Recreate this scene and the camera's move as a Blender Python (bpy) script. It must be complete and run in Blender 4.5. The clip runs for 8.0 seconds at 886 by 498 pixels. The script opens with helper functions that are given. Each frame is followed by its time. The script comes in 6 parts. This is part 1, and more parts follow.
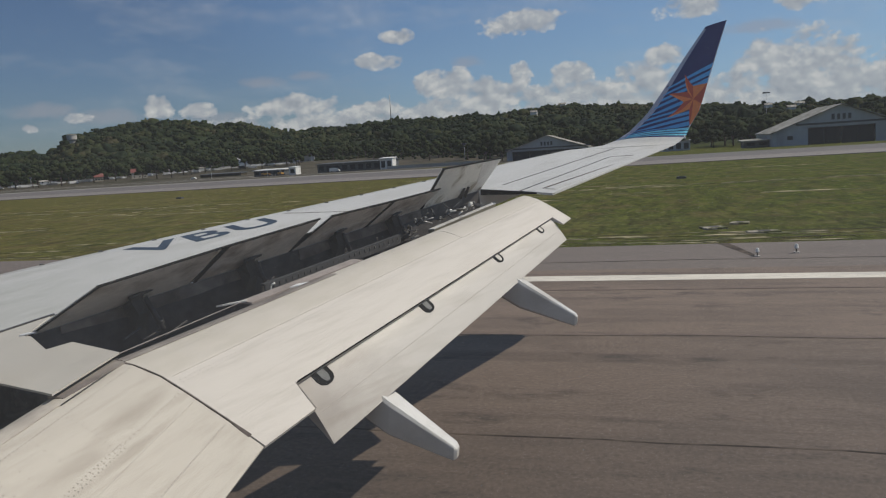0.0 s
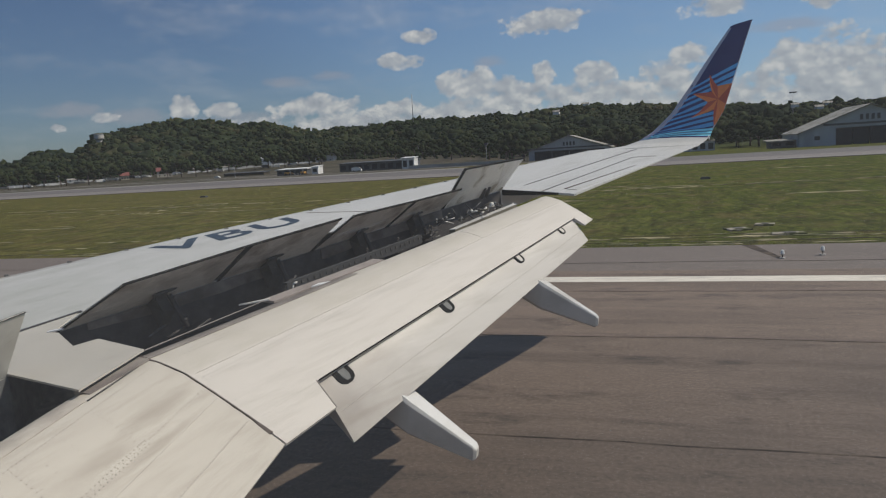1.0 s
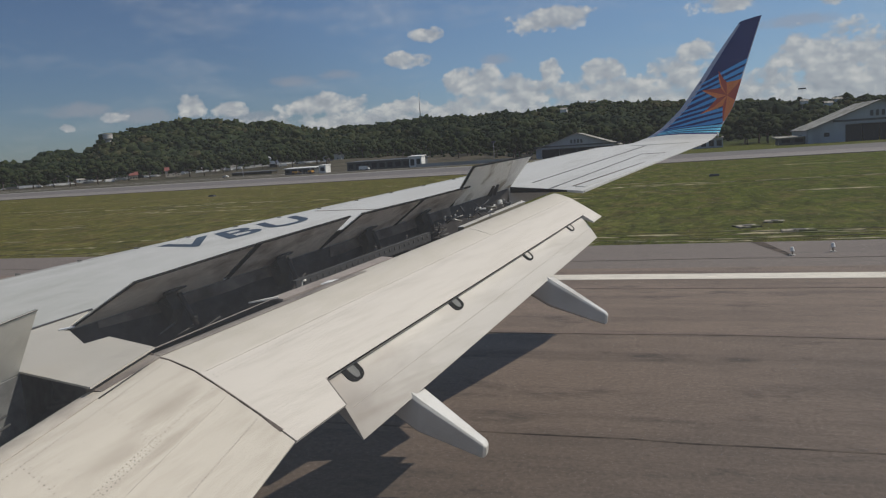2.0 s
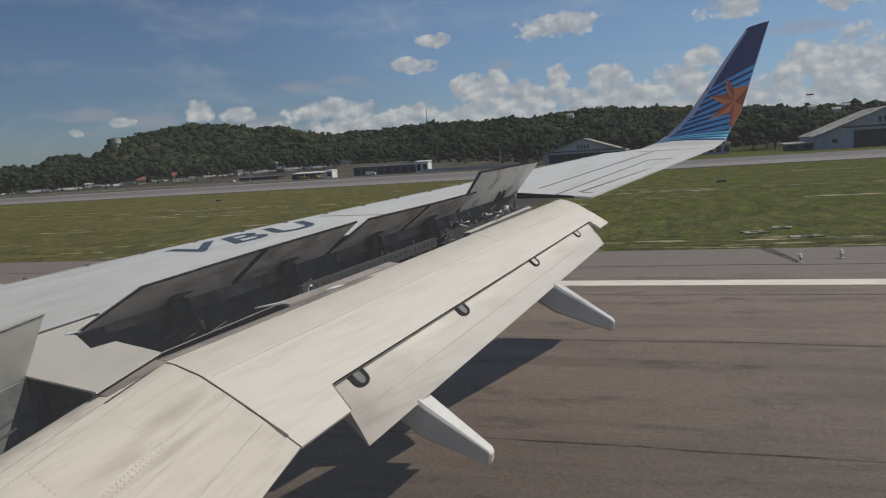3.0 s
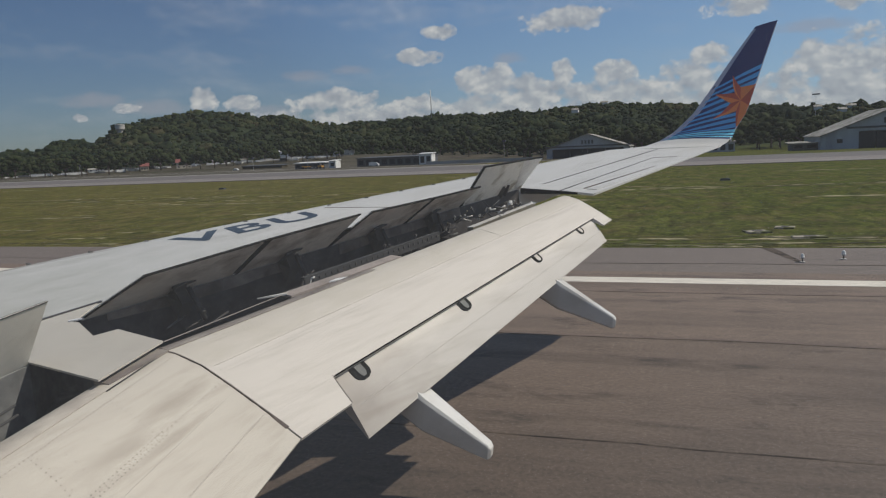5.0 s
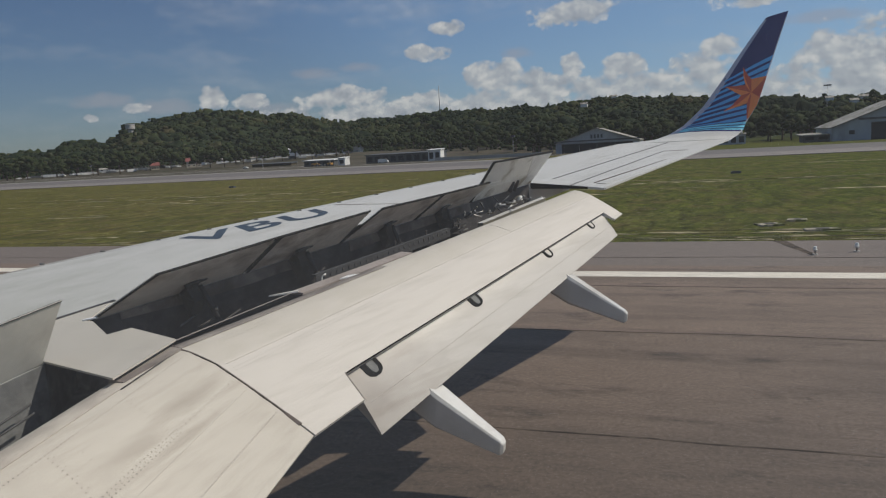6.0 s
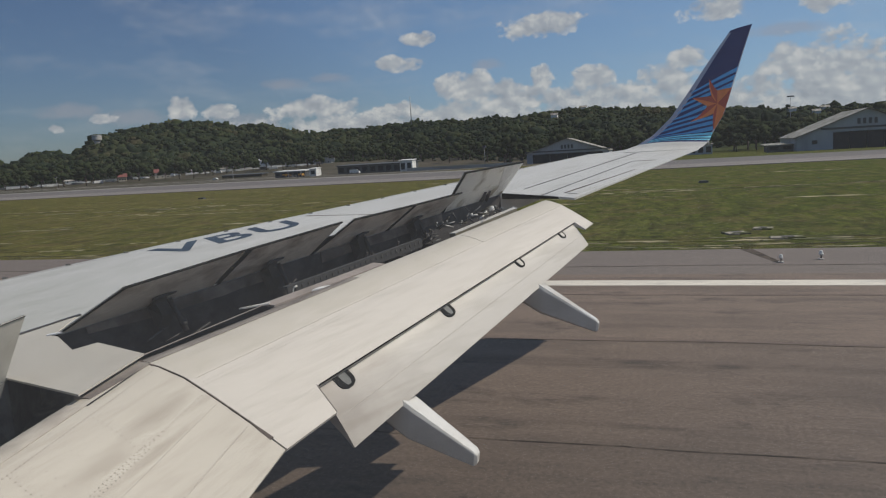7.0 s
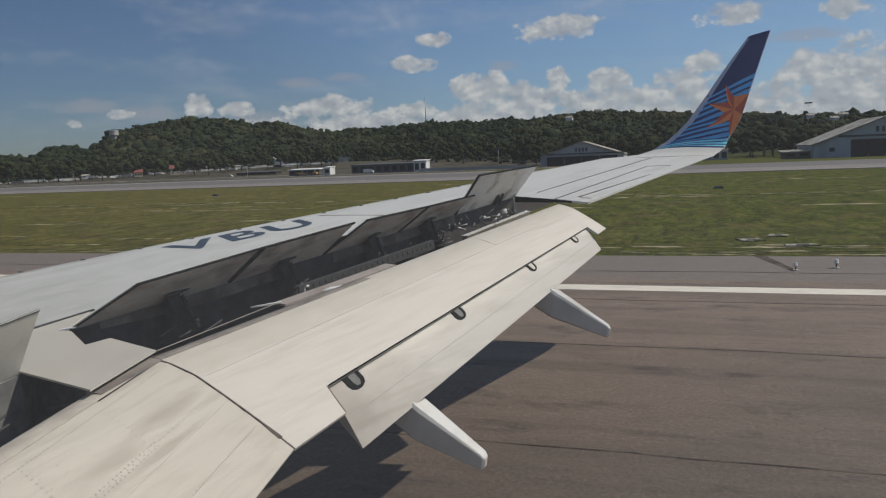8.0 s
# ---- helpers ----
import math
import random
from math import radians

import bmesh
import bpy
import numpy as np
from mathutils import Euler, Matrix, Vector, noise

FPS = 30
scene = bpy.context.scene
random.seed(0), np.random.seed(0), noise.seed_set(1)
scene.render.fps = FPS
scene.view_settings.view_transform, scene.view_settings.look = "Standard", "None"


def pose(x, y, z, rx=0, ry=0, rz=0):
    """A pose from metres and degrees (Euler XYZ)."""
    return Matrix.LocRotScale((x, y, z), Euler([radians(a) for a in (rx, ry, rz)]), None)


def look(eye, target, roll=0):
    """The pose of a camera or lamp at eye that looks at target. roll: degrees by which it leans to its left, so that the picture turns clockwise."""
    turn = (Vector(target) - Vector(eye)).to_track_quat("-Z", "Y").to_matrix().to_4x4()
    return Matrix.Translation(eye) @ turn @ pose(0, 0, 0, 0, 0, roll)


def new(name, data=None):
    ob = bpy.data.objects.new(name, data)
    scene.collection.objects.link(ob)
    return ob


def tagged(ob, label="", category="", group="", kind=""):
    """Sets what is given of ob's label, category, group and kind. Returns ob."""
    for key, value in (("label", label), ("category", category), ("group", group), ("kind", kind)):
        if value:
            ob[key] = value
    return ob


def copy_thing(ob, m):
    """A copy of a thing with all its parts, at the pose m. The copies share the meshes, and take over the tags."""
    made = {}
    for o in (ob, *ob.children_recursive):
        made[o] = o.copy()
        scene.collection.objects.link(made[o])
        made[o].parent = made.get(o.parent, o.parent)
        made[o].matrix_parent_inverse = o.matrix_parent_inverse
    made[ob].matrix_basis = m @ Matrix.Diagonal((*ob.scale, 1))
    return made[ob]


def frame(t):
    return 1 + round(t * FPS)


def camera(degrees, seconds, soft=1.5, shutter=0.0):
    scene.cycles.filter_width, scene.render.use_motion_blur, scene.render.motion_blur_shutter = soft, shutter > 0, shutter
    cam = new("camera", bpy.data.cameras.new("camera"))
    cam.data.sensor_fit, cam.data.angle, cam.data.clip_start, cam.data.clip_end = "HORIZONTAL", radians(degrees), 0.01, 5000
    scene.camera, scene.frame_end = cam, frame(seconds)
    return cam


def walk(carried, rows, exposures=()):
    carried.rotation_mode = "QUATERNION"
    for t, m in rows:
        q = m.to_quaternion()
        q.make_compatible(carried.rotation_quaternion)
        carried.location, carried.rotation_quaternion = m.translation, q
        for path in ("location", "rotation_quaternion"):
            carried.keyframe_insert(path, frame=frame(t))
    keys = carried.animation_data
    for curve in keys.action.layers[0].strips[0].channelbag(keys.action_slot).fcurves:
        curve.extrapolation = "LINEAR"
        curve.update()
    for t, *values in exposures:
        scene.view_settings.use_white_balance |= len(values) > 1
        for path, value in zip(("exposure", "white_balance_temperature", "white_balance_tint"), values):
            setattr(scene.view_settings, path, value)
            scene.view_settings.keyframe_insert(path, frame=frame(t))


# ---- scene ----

# ------------------------------------------------------------------ camera
# x runs aft along the runway, y outboard from the cabin window, z up; the airport ground is z = 0
cam = camera(63, 8.0, soft=1.2)
PATH = (
    (0.0, 0.011, 1.606, 3.784, 15.963, -7.527, 3.645), (0.5, 0.008, 1.601, 3.784, 17.03, -7.651, 3.463),
    (1.0, 0.019, 1.594, 3.792, 17.676, -7.446, 3.516), (1.5, 0.013, 1.599, 3.778, 19.212, -7.423, 4.152),
    (2.0, 0.006, 1.595, 3.783, 18.252, -7.54, 3.773), (2.2, 0.006, 1.595, 3.783, 18.681, -6.837, 4.147), (3.3, -0.001, 1.607, 3.787, 18.947, -7.455, 3.117),
    (3.5, -0.009, 1.605, 3.781, 19.01, -8.105, 2.807), (4.0, 0.0, 1.6, 3.8, 18.65, -8.11, 2.77),
    (4.5, -0.003, 1.6, 3.796, 19.383, -7.523, 2.851), (5.0, -0.008, 1.601, 3.805, 19.053, -7.67, 2.519),
    (5.2, -0.006, 1.593, 3.804, 19.389, -7.761, 2.605), (6.3, -0.017, 1.603, 3.805, 19.742, -7.962, 3.196), (6.5, -0.017, 1.603, 3.805, 19.899, -7.791, 2.8),
    (7.0, -0.014, 1.605, 3.807, 17.525, -7.258, 3.296), (7.5, -0.005, 1.608, 3.811, 18.237, -7.462, 3.691),
    (8.0, -0.012, 1.608, 3.821, 18.618, -7.136, 2.327))
# the aircraft, and the eye in its cabin, bank a little towards this wing
BANK = Matrix.Translation((0, 1.6, 3.79)) @ pose(0, 0, 0, -0.2) @ Matrix.Translation((0, -1.6, -3.79))
walk(cam, [(t, BANK @ pose(x, y, z, 90 + p, r, yw)) for t, x, y, z, yw, p, r in PATH])

# ------------------------------------------------------------------ light
SUN_TO = Vector((0.842, 0.384, 1.0)).normalized()
sun_data = bpy.data.lights.new("sun", "SUN")
sun_data.energy, sun_data.angle, sun_data.color = 3.85, radians(0.53), (1.0, 0.92, 0.80)
sun = new("sun", sun_data)
sun.matrix_world = look((60, 40, 80), Vector((60, 40, 80)) - SUN_TO)

# clouds: azimuth, elevation, half width, half height (degrees)
CLOUDS = (
    (-9.4, 9.2, 3.3, 1.0), (-19.0, 8.8, 1.4, .6), (-20.4, 7.0, 1.8, .7), (3.0, 9.1, 2.6, .8), (10.0, 8.7, 1.7, .8), (-36.9, 4.5, 1.0, .9),
    (-34.1, 4.1, 1.3, .6), (-42.1, 3.9, .9, .4), (-45.2, 3.3, .5, .3), (-26.9, 4.1, 3.5, .9), (-20.8, 3.6, 2.2, .7),
    (-15.5, 5.2, 2.6, 1.1), (-12.5, 4.4, 2.6, 1.0), (-9.5, 5.3, 1.0, 1.0), (-10.8, 3.8, 4.8, 1.0), (-5.7, 5.1, 1.6, 1.0), (-5.5, 3.6, 3.0, 1.1),
    (1.1, 5.9, 1.5, 1.0), (-.4, 4.4, 2.6, 1.5), (8.1, 5.0, 2.6, 1.7), (10.8, 4.2, 3.5, 2.6))


class Nodes:
    """Short hand for a node tree."""

    def __init__(self, tree, fresh=True):
        self.t = tree
        if fresh:
            tree.nodes.clear()

    def add(self, kind, **values):
        n = self.t.nodes.new(kind)
        for k, v in values.items():
            if k in n.inputs:
                self.put(n.inputs[k], v)
        return n

    def put(self, socket, v):
        if isinstance(v, bpy.types.NodeSocket):
            self.t.links.new(v, socket)
        else:
            socket.default_value = v

    def math(self, op, a, b=0.0, c=0.0, clamp=False):
        n = self.t.nodes.new("ShaderNodeMath")
        n.operation, n.use_clamp = op, clamp
        for s, v in zip(n.inputs, (a, b, c)):
            self.put(s, v)
        return n.outputs[0]

    def ramp(self, fac, *stops):
        n = self.t.nodes.new("ShaderNodeValToRGB")
        while len(n.color_ramp.elements) < len(stops):
            n.color_ramp.elements.new(0.5)
        for e, (p, c) in zip(n.color_ramp.elements, stops):
            e.position = p
            e.color = (*c, 1) if isinstance(c, tuple) else (c, c, c, 1)
        self.put(n.inputs[0], fac)
        return n.outputs[0]

    def noise(self, vec, scale, detail=4.0, rough=0.55):
        n = self.t.nodes.new("ShaderNodeTexNoise")
        self.put(n.inputs["Vector"], vec)
        n.inputs["Scale"].default_value, n.inputs["Detail"].default_value, n.inputs["Roughness"].default_value = scale, detail, rough
        return n.outputs["Fac"]

    def mix(self, fac, a, b, mode="MIX"):
        n = self.t.nodes.new("ShaderNodeMix")
        n.data_type, n.blend_type = "RGBA", mode
        self.put(n.inputs[0], fac)
        for s, v in ((n.inputs[6], a), (n.inputs[7], b)):
            self.put(s, (*v, 1) if isinstance(v, tuple) else v)
        return n.outputs[2]

    def scaled(self, vec, s):
        n = self.t.nodes.new("ShaderNodeMapping")
        self.put(n.inputs["Vector"], vec)
        n.inputs["Scale"].default_value = s
        return n.outputs[0]


world = bpy.data.worlds.new("sky")
scene.world = world
world.use_nodes = True
N = Nodes(world.node_tree)
sky = N.add("ShaderNodeTexSky")
sky.sky_type, sky.sun_disc = "NISHITA", False
sky.sun_elevation, sky.sun_rotation = math.asin(SUN_TO.z), math.atan2(SUN_TO.x, SUN_TO.y)
sky.air_density, sky.dust_density, sky.ozone_density = 1.0, 0.3, 3.0
geo = N.add("ShaderNodeTexCoord").outputs["Generated"]
sep = N.add("ShaderNodeSeparateXYZ", Vector=geo)
az = N.math("MULTIPLY", N.math("ARCTAN2", sep.outputs[0], sep.outputs[1]), 57.2958)
el = N.math("MULTIPLY", N.math("ARCSINE", sep.outputs[2]), 57.2958)
cloud_co = N.scaled(geo, (1, 1, 1.35))
sunward = N.add("ShaderNodeVectorMath")
N.put(sunward.inputs[0], cloud_co)
sunward.inputs[1].default_value = (0.006, 0.002, 0.011)
puff = N.math("MULTIPLY_ADD", N.noise(cloud_co, 34.0, 7.0, 0.6), 4.2, -2.1)
puff_up = N.math("MULTIPLY_ADD", N.noise(sunward.outputs[0], 34.0, 7.0, 0.6), 4.2, -2.1)
field = None
for a0, e0, ra, re in CLOUDS:
    dx = N.math("DIVIDE", N.math("SUBTRACT", az, a0), ra)
    dy = N.math("DIVIDE", N.math("SUBTRACT", el, e0), re)
    one = N.math("SUBTRACT", 1.0, N.math("ADD", N.math("MULTIPLY", dx, dx), N.math("MULTIPLY", dy, dy)))
    field = one if field is None else N.math("SMOOTH_MAX", field, one, 0.4)
# long bank of cumulus low over the hills, heavier towards the sun
low = N.math("DIVIDE", N.math("SUBTRACT", el, 2.2), N.ramp(N.math("MULTIPLY_ADD", az, 0.0125, 0.62), (0.0, 0.6), (0.25, 1.3), (0.8, 2.9)))
bank = N.math("SUBTRACT", N.math("MULTIPLY_ADD", N.ramp(N.math("MULTIPLY_ADD", az, 0.02, 1.0), (0.1, 0.0), (0.36, 1.0)), 2.1, -1.15), N.math("MULTIPLY", low, low))
field = N.math("MAXIMUM", N.math("SMOOTH_MAX", field, bank, 0.5), -1.6)
body_ = N.math("ADD", field, puff)
mask = N.ramp(body_, (0.0, 0.0), (0.18, 0.5), (0.6, 1.0))
wisp = N.math("MULTIPLY", N.ramp(N.noise(N.scaled(geo, (1, 1, 3.5)), 7.0, 7.0, 0.6), (0.5, 0.0), (0.8, 0.35)), 0.8)
thin = None
for a0, e0, ra, re in ((-44.2, 4.5, 2.4, 0.6), (-40.5, 3.9, 2.6, 0.7), (-29.2, 6.0, 1.8, 0.5), (-25.8, 6.3, 1.9, 0.45), (-33.0, 3.4, 3.0, 0.6), (-13.6, 6.7, 1.6, 0.5), (7.5, 7.2, 3.2, 0.5)):
    dx = N.math("DIVIDE", N.math("SUBTRACT", az, a0), ra)
    dy = N.math("DIVIDE", N.math("SUBTRACT", el, e0), re)
    one = N.math("SUBTRACT", 1.0, N.math("ADD", N.math("MULTIPLY", dx, dx), N.math("MULTIPLY", dy, dy)))
    thin = one if thin is None else N.math("MAXIMUM", thin, one)
veil = N.math("MULTIPLY", N.ramp(N.math("MULTIPLY_ADD", puff, 0.7, N.math("MAXIMUM", thin, -1.5)), (0.0, 0.0), (1.0, 1.0)), 0.5)
toward = N.add("ShaderNodeVectorMath")
toward.operation = "DOT_PRODUCT"
N.put(toward.inputs[0], geo)
toward.inputs[1].default_value = SUN_TO
haze = N.math("MULTIPLY", N.ramp(N.math("DIVIDE", el, 14.0), (0.0, 0.8), (0.35, 0.52), (1.0, 0.26)), N.ramp(toward.outputs["Value"], (-0.1, 0.06), (0.6, 1.0)))
lit = N.math("MULTIPLY_ADD", N.math("SUBTRACT", puff, puff_up), 0.46, N.math("MULTIPLY_ADD", body_, -0.05, 0.55))
shade = N.ramp(lit, (0.1, (0.46, 0.50, 0.56)), (0.5, (0.65, 0.685, 0.725)), (0.95, (1.04, 1.02, 0.98)))
back_sky = N.add("ShaderNodeBackground", Color=N.mix(1.0, N.mix(1.0, sky.outputs[0], (0.84, 0.955, 1.17), "MULTIPLY"), N.ramp(N.math("ADD", toward.outputs["Value"], 0.4), (0.1, 0.78), (0.4, 0.98), (0.55, 1.18), (0.8, 1.26)), "MULTIPLY"), Strength=0.047)
back_haze = N.add("ShaderNodeBackground", Color=(0.28, 0.455, 0.635, 1), Strength=0.93)
back_cloud = N.add("ShaderNodeBackground", Color=shade, Strength=0.565)
m0 = N.add("ShaderNodeMixShader", Fac=haze)
m1 = N.add("ShaderNodeMixShader", Fac=wisp)
mv = N.add("ShaderNodeMixShader", Fac=veil)
back_veil = N.add("ShaderNodeBackground", Color=(0.56, 0.57, 0.64, 1), Strength=0.52)
m2 = N.add("ShaderNodeMixShader", Fac=N.math("MULTIPLY", mask, 0.88))
out = N.add("ShaderNodeOutputWorld")
for m, a, b in ((m0, back_sky, back_haze), (m1, m0, back_cloud), (mv, m1, back_veil), (m2, mv, back_cloud)):
    N.t.links.new(a.outputs[0], m.inputs[1])
    N.t.links.new(b.outputs[0], m.inputs[2])
N.t.links.new(m2.outputs[0], out.inputs[0])


# ------------------------------------------------------------------ materials
def surface(name, colour, rough=0.6, metal=0.0, dirt=None, grain=(60.0, 0.12), bump=0.0, stretch=(1, 1, 1), wear=(2.0, 0.45, 0.7), spec=0.5, vary=0.0, island=0.0, sweep=0.0):
    """A paint, metal, stone or ground: base colour with fine grain, larger stains of colour dirt, and relief. sweep: degrees by which its streaks lean aft."""
    mat = bpy.data.materials.new(name)
    mat.use_nodes = True
    n = Nodes(mat.node_tree)
    co = n.add("ShaderNodeTexCoord").outputs["Object"]
    if sweep:
        lean = n.add("ShaderNodeMapping", Vector=co)
        lean.inputs["Rotation"].default_value = (0, 0, radians(sweep))
        co = lean.outputs[0]
    co = n.scaled(co, stretch)
    fine = n.noise(co, grain[0], 5.0, 0.6)
    big = n.noise(co, wear[0], 6.0, 0.6)
    lo, hi = 1 - grain[1], 1 + grain[1]
    col = n.mix(1.0, colour, n.ramp(fine, (0.3, lo * 0.5), (0.7, hi * 0.5)), "MULTIPLY")
    col = n.mix(1.0, col, (2.0, 2.0, 2.0), "MULTIPLY")
    if dirt:
        col = n.mix(n.ramp(big, (wear[1], 0.0), (wear[2], 1.0)), col, dirt)
    if vary or island:
        src = n.add("ShaderNodeNewGeometry").outputs["Random Per Island"] if island else n.add("ShaderNodeObjectInfo").outputs["Random"]
        k = vary or island
        tone = n.ramp(src, (0.0, (1 - k, 1 - k, 1 - k)), (0.55, (1 - 0.4 * k, 1 - 0.3 * k, 1 - 0.5 * k)), (0.85, (1.05, 1.0, 0.85)), (1.0, (1.25, 1.12, 0.9))) if island else n.ramp(src, (0.0, 1 - k), (1.0, 1.0))
        col = n.mix(1.0, col, tone, "MULTIPLY")
    b = n.add("ShaderNodeBsdfPrincipled", **{"Base Color": col, "Metallic": metal, "Specular IOR Level": spec})
    n.put(b.inputs["Roughness"], n.math("MULTIPLY_ADD", big, 0.2, rough - 0.1, clamp=True))
    if bump:
        h = n.add("ShaderNodeBump", Strength=bump, Distance=0.02, Height=fine)
        n.put(b.inputs["Normal"], h.outputs[0])
    o = n.add("ShaderNodeOutputMaterial")
    n.t.links.new(b.outputs[0], o.inputs[0])
    return mat


M_WING = surface("wing_grey_paint", (0.512, 0.505, 0.482), 0.55, dirt=(0.425, 0.415, 0.39), grain=(25, 0.05), stretch=(2.2, 0.5, 1), wear=(1.6, 0.46, 0.74), spec=0.35, sweep=24)
M_FLAP = surface("flap_cream_paint", (0.555, 0.515, 0.462), 0.62, dirt=(0.49, 0.452, 0.40), grain=(16, 0.05), stretch=(9.0, 0.3, 9.0), wear=(2.0, 0.47, 0.72), spec=0.3, sweep=20)
M_PANEL = surface("panel_cream_paint", (0.435, 0.408, 0.358), 0.62, dirt=(0.36, 0.333, 0.29), grain=(9, 0.04), wear=(1.6, 0.45, 0.8), spec=0.3)
M_AFT = surface("aft_flap_cream_paint", (0.52, 0.49, 0.445), 0.52, dirt=(0.42, 0.388, 0.342), grain=(12, 0.05), stretch=(5.0, 0.3, 5.0), wear=(1.6, 0.47, 0.72), spec=0.3, sweep=17)


def darkened(mat, y0, y1, colour):
    """Ragged darker tone on the inner end of a wing or flap skin, fading outwards between y0 and y1."""
    n = Nodes(mat.node_tree, False)
    b = [k for k in n.t.nodes if k.type == "BSDF_PRINCIPLED"][0]
    src = b.inputs["Base Color"].links[0].from_socket
    co = n.add("ShaderNodeTexCoord").outputs["Object"]
    ragged = n.noise(n.scaled(co, (1.0, 0.7, 1.0)), 3.5, 6.0, 0.65)
    along = n.math("MULTIPLY_ADD", n.add("ShaderNodeSeparateXYZ", Vector=co).outputs[1], -1.0 / (y1 - y0), y1 / (y1 - y0))
    fac = n.ramp(n.math("MULTIPLY_ADD", ragged, 1.1, n.math("SUBTRACT", along, 0.55)), (0.2, 0.0), (1.1, 0.62))
    n.put(b.inputs["Base Color"], n.mix(fac, src, colour))


def stained(mat, places, colour):
    """Long oily stains with ragged edges: places are (centre, half sizes)."""
    n = Nodes(mat.node_tree, False)
    b = [k for k in n.t.nodes if k.type == "BSDF_PRINCIPLED"][0]
    src = b.inputs["Base Color"].links[0].from_socket
    co = n.add("ShaderNodeTexCoord").outputs["Object"]
    ragged = n.noise(n.scaled(co, (3.0, 0.8, 3.0)), 4.0, 6.0, 0.65)
    for centre, half in places:
        m = n.add("ShaderNodeMapping", Vector=co)
        m.vector_type = "POINT"
        m.inputs["Scale"].default_value = [1 / h for h in half]
        m.inputs["Location"].default_value = [-c / h for c, h in zip(centre, half)]
        d = n.add("ShaderNodeVectorMath", Vector=m.outputs[0])
        d.operation = "LENGTH"
        fac = n.ramp(n.math("MULTIPLY_ADD", ragged, 1.2, n.math("SUBTRACT", 0.55, d.outputs["Value"])), (0.0, 0.0), (0.7, 0.42))
        src = n.mix(fac, src, colour)
    n.put(b.inputs["Base Color"], src)


darkened(M_AFT, 6.27, 7.5, (0.22, 0.188, 0.16))
darkened(M_WING, 4.5, 11.5, (0.285, 0.29, 0.25))
M_FLAP_IN = surface("flap_soiled_cream_paint", (0.468, 0.43, 0.37), 0.65, dirt=(0.405, 0.367, 0.312), grain=(16, 0.05), stretch=(8.0, 0.3, 8.0), wear=(2.0, 0.47, 0.70), spec=0.25)
darkened(M_FLAP_IN, 2.6, 5.2, (0.29, 0.258, 0.215))
stained(M_FLAP_IN, (((-3.17, 5.27, 2.26), (0.07, 0.34, 0.3)), ((-3.11, 4.72, 2.16), (0.05, 0.26, 0.3)), ((-3.52, 5.2, 2.46), (0.04, 0.5, 0.2)), ((-3.0, 5.05, 2.1), (0.03, 0.5, 0.3))), (0.27, 0.235, 0.19))
M_SPOIL = surface("spoiler_underside_paint", (0.72, 0.67, 0.59), 0.6, dirt=(0.36, 0.30, 0.245), grain=(14, 0.12), wear=(2.6, 0.46, 0.66), spec=0.3)
M_SPOIL_PALE = surface("spoiler_grey_underside", (0.80, 0.77, 0.70), 0.6, dirt=(0.36, 0.315, 0.235), grain=(14, 0.08), wear=(3.2, 0.53, 0.66), spec=0.3)
M_SPOIL_GREY = surface("ground_spoiler_underside", (0.50, 0.485, 0.43), 0.6, dirt=(0.38, 0.355, 0.31), grain=(14, 0.08), wear=(1.8, 0.5, 0.75), spec=0.3)
M_SPOIL_CORNER = surface("spoiler_corner_underside", (0.88, 0.86, 0.81), 0.6, dirt=(0.66, 0.63, 0.58), grain=(14, 0.05), spec=0.3)
M_FAIR = surface("fairing_paint", (0.60, 0.585, 0.55), 0.22, dirt=(0.46, 0.43, 0.385), grain=(20, 0.05), spec=0.6)
M_COVE = surface("cove_shade_metal", (0.050, 0.045, 0.045), 0.6, dirt=(0.018, 0.016, 0.016), grain=(12, 0.3), wear=(4, 0.4, 0.7))
M_SEAL = surface("brown_seal", (0.155, 0.125, 0.11), 0.75, dirt=(0.05, 0.042, 0.038), grain=(14, 0.3), wear=(5.0, 0.42, 0.62), spec=0.2)
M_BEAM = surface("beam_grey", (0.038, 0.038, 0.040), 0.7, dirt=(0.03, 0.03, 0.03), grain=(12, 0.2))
M_OLIVE = surface("olive_primer", (0.115, 0.102, 0.07), 0.7, dirt=(0.07, 0.06, 0.045), grain=(12, 0.15))
M_LIP = surface("lip_brown_grey", (0.30, 0.26, 0.235), 0.6, dirt=(0.2, 0.17, 0.15), grain=(12, 0.12))
M_METAL = surface("bare_metal", (0.30, 0.29, 0.27), 0.5, metal=0.5, dirt=(0.2, 0.17, 0.14), grain=(30, 0.15))
M_BRACKET = surface("link_grey", (0.17, 0.172, 0.165), 0.7, dirt=(0.09, 0.09, 0.085), spec=0.1)
M_SPAR = surface("spar_brown_grey", (0.19, 0.16, 0.135), 0.65, dirt=(0.09, 0.075, 0.063), grain=(10, 0.25), wear=(3.0, 0.42, 0.66), spec=0.2)
M_BAY = surface("bay_dark_grey", (0.13, 0.132, 0.132), 0.7, dirt=(0.09, 0.09, 0.088), grain=(12, 0.3), spec=0.2)
M_BLACK = surface("matt_black", (0.006, 0.006, 0.006), 0.8, grain=(20, 0.1), spec=0.15)
M_JOINT = surface("filled_joint", (0.41, 0.385, 0.34), 0.65, dirt=(0.48, 0.45, 0.40), wear=(2.0, 0.42, 0.6))
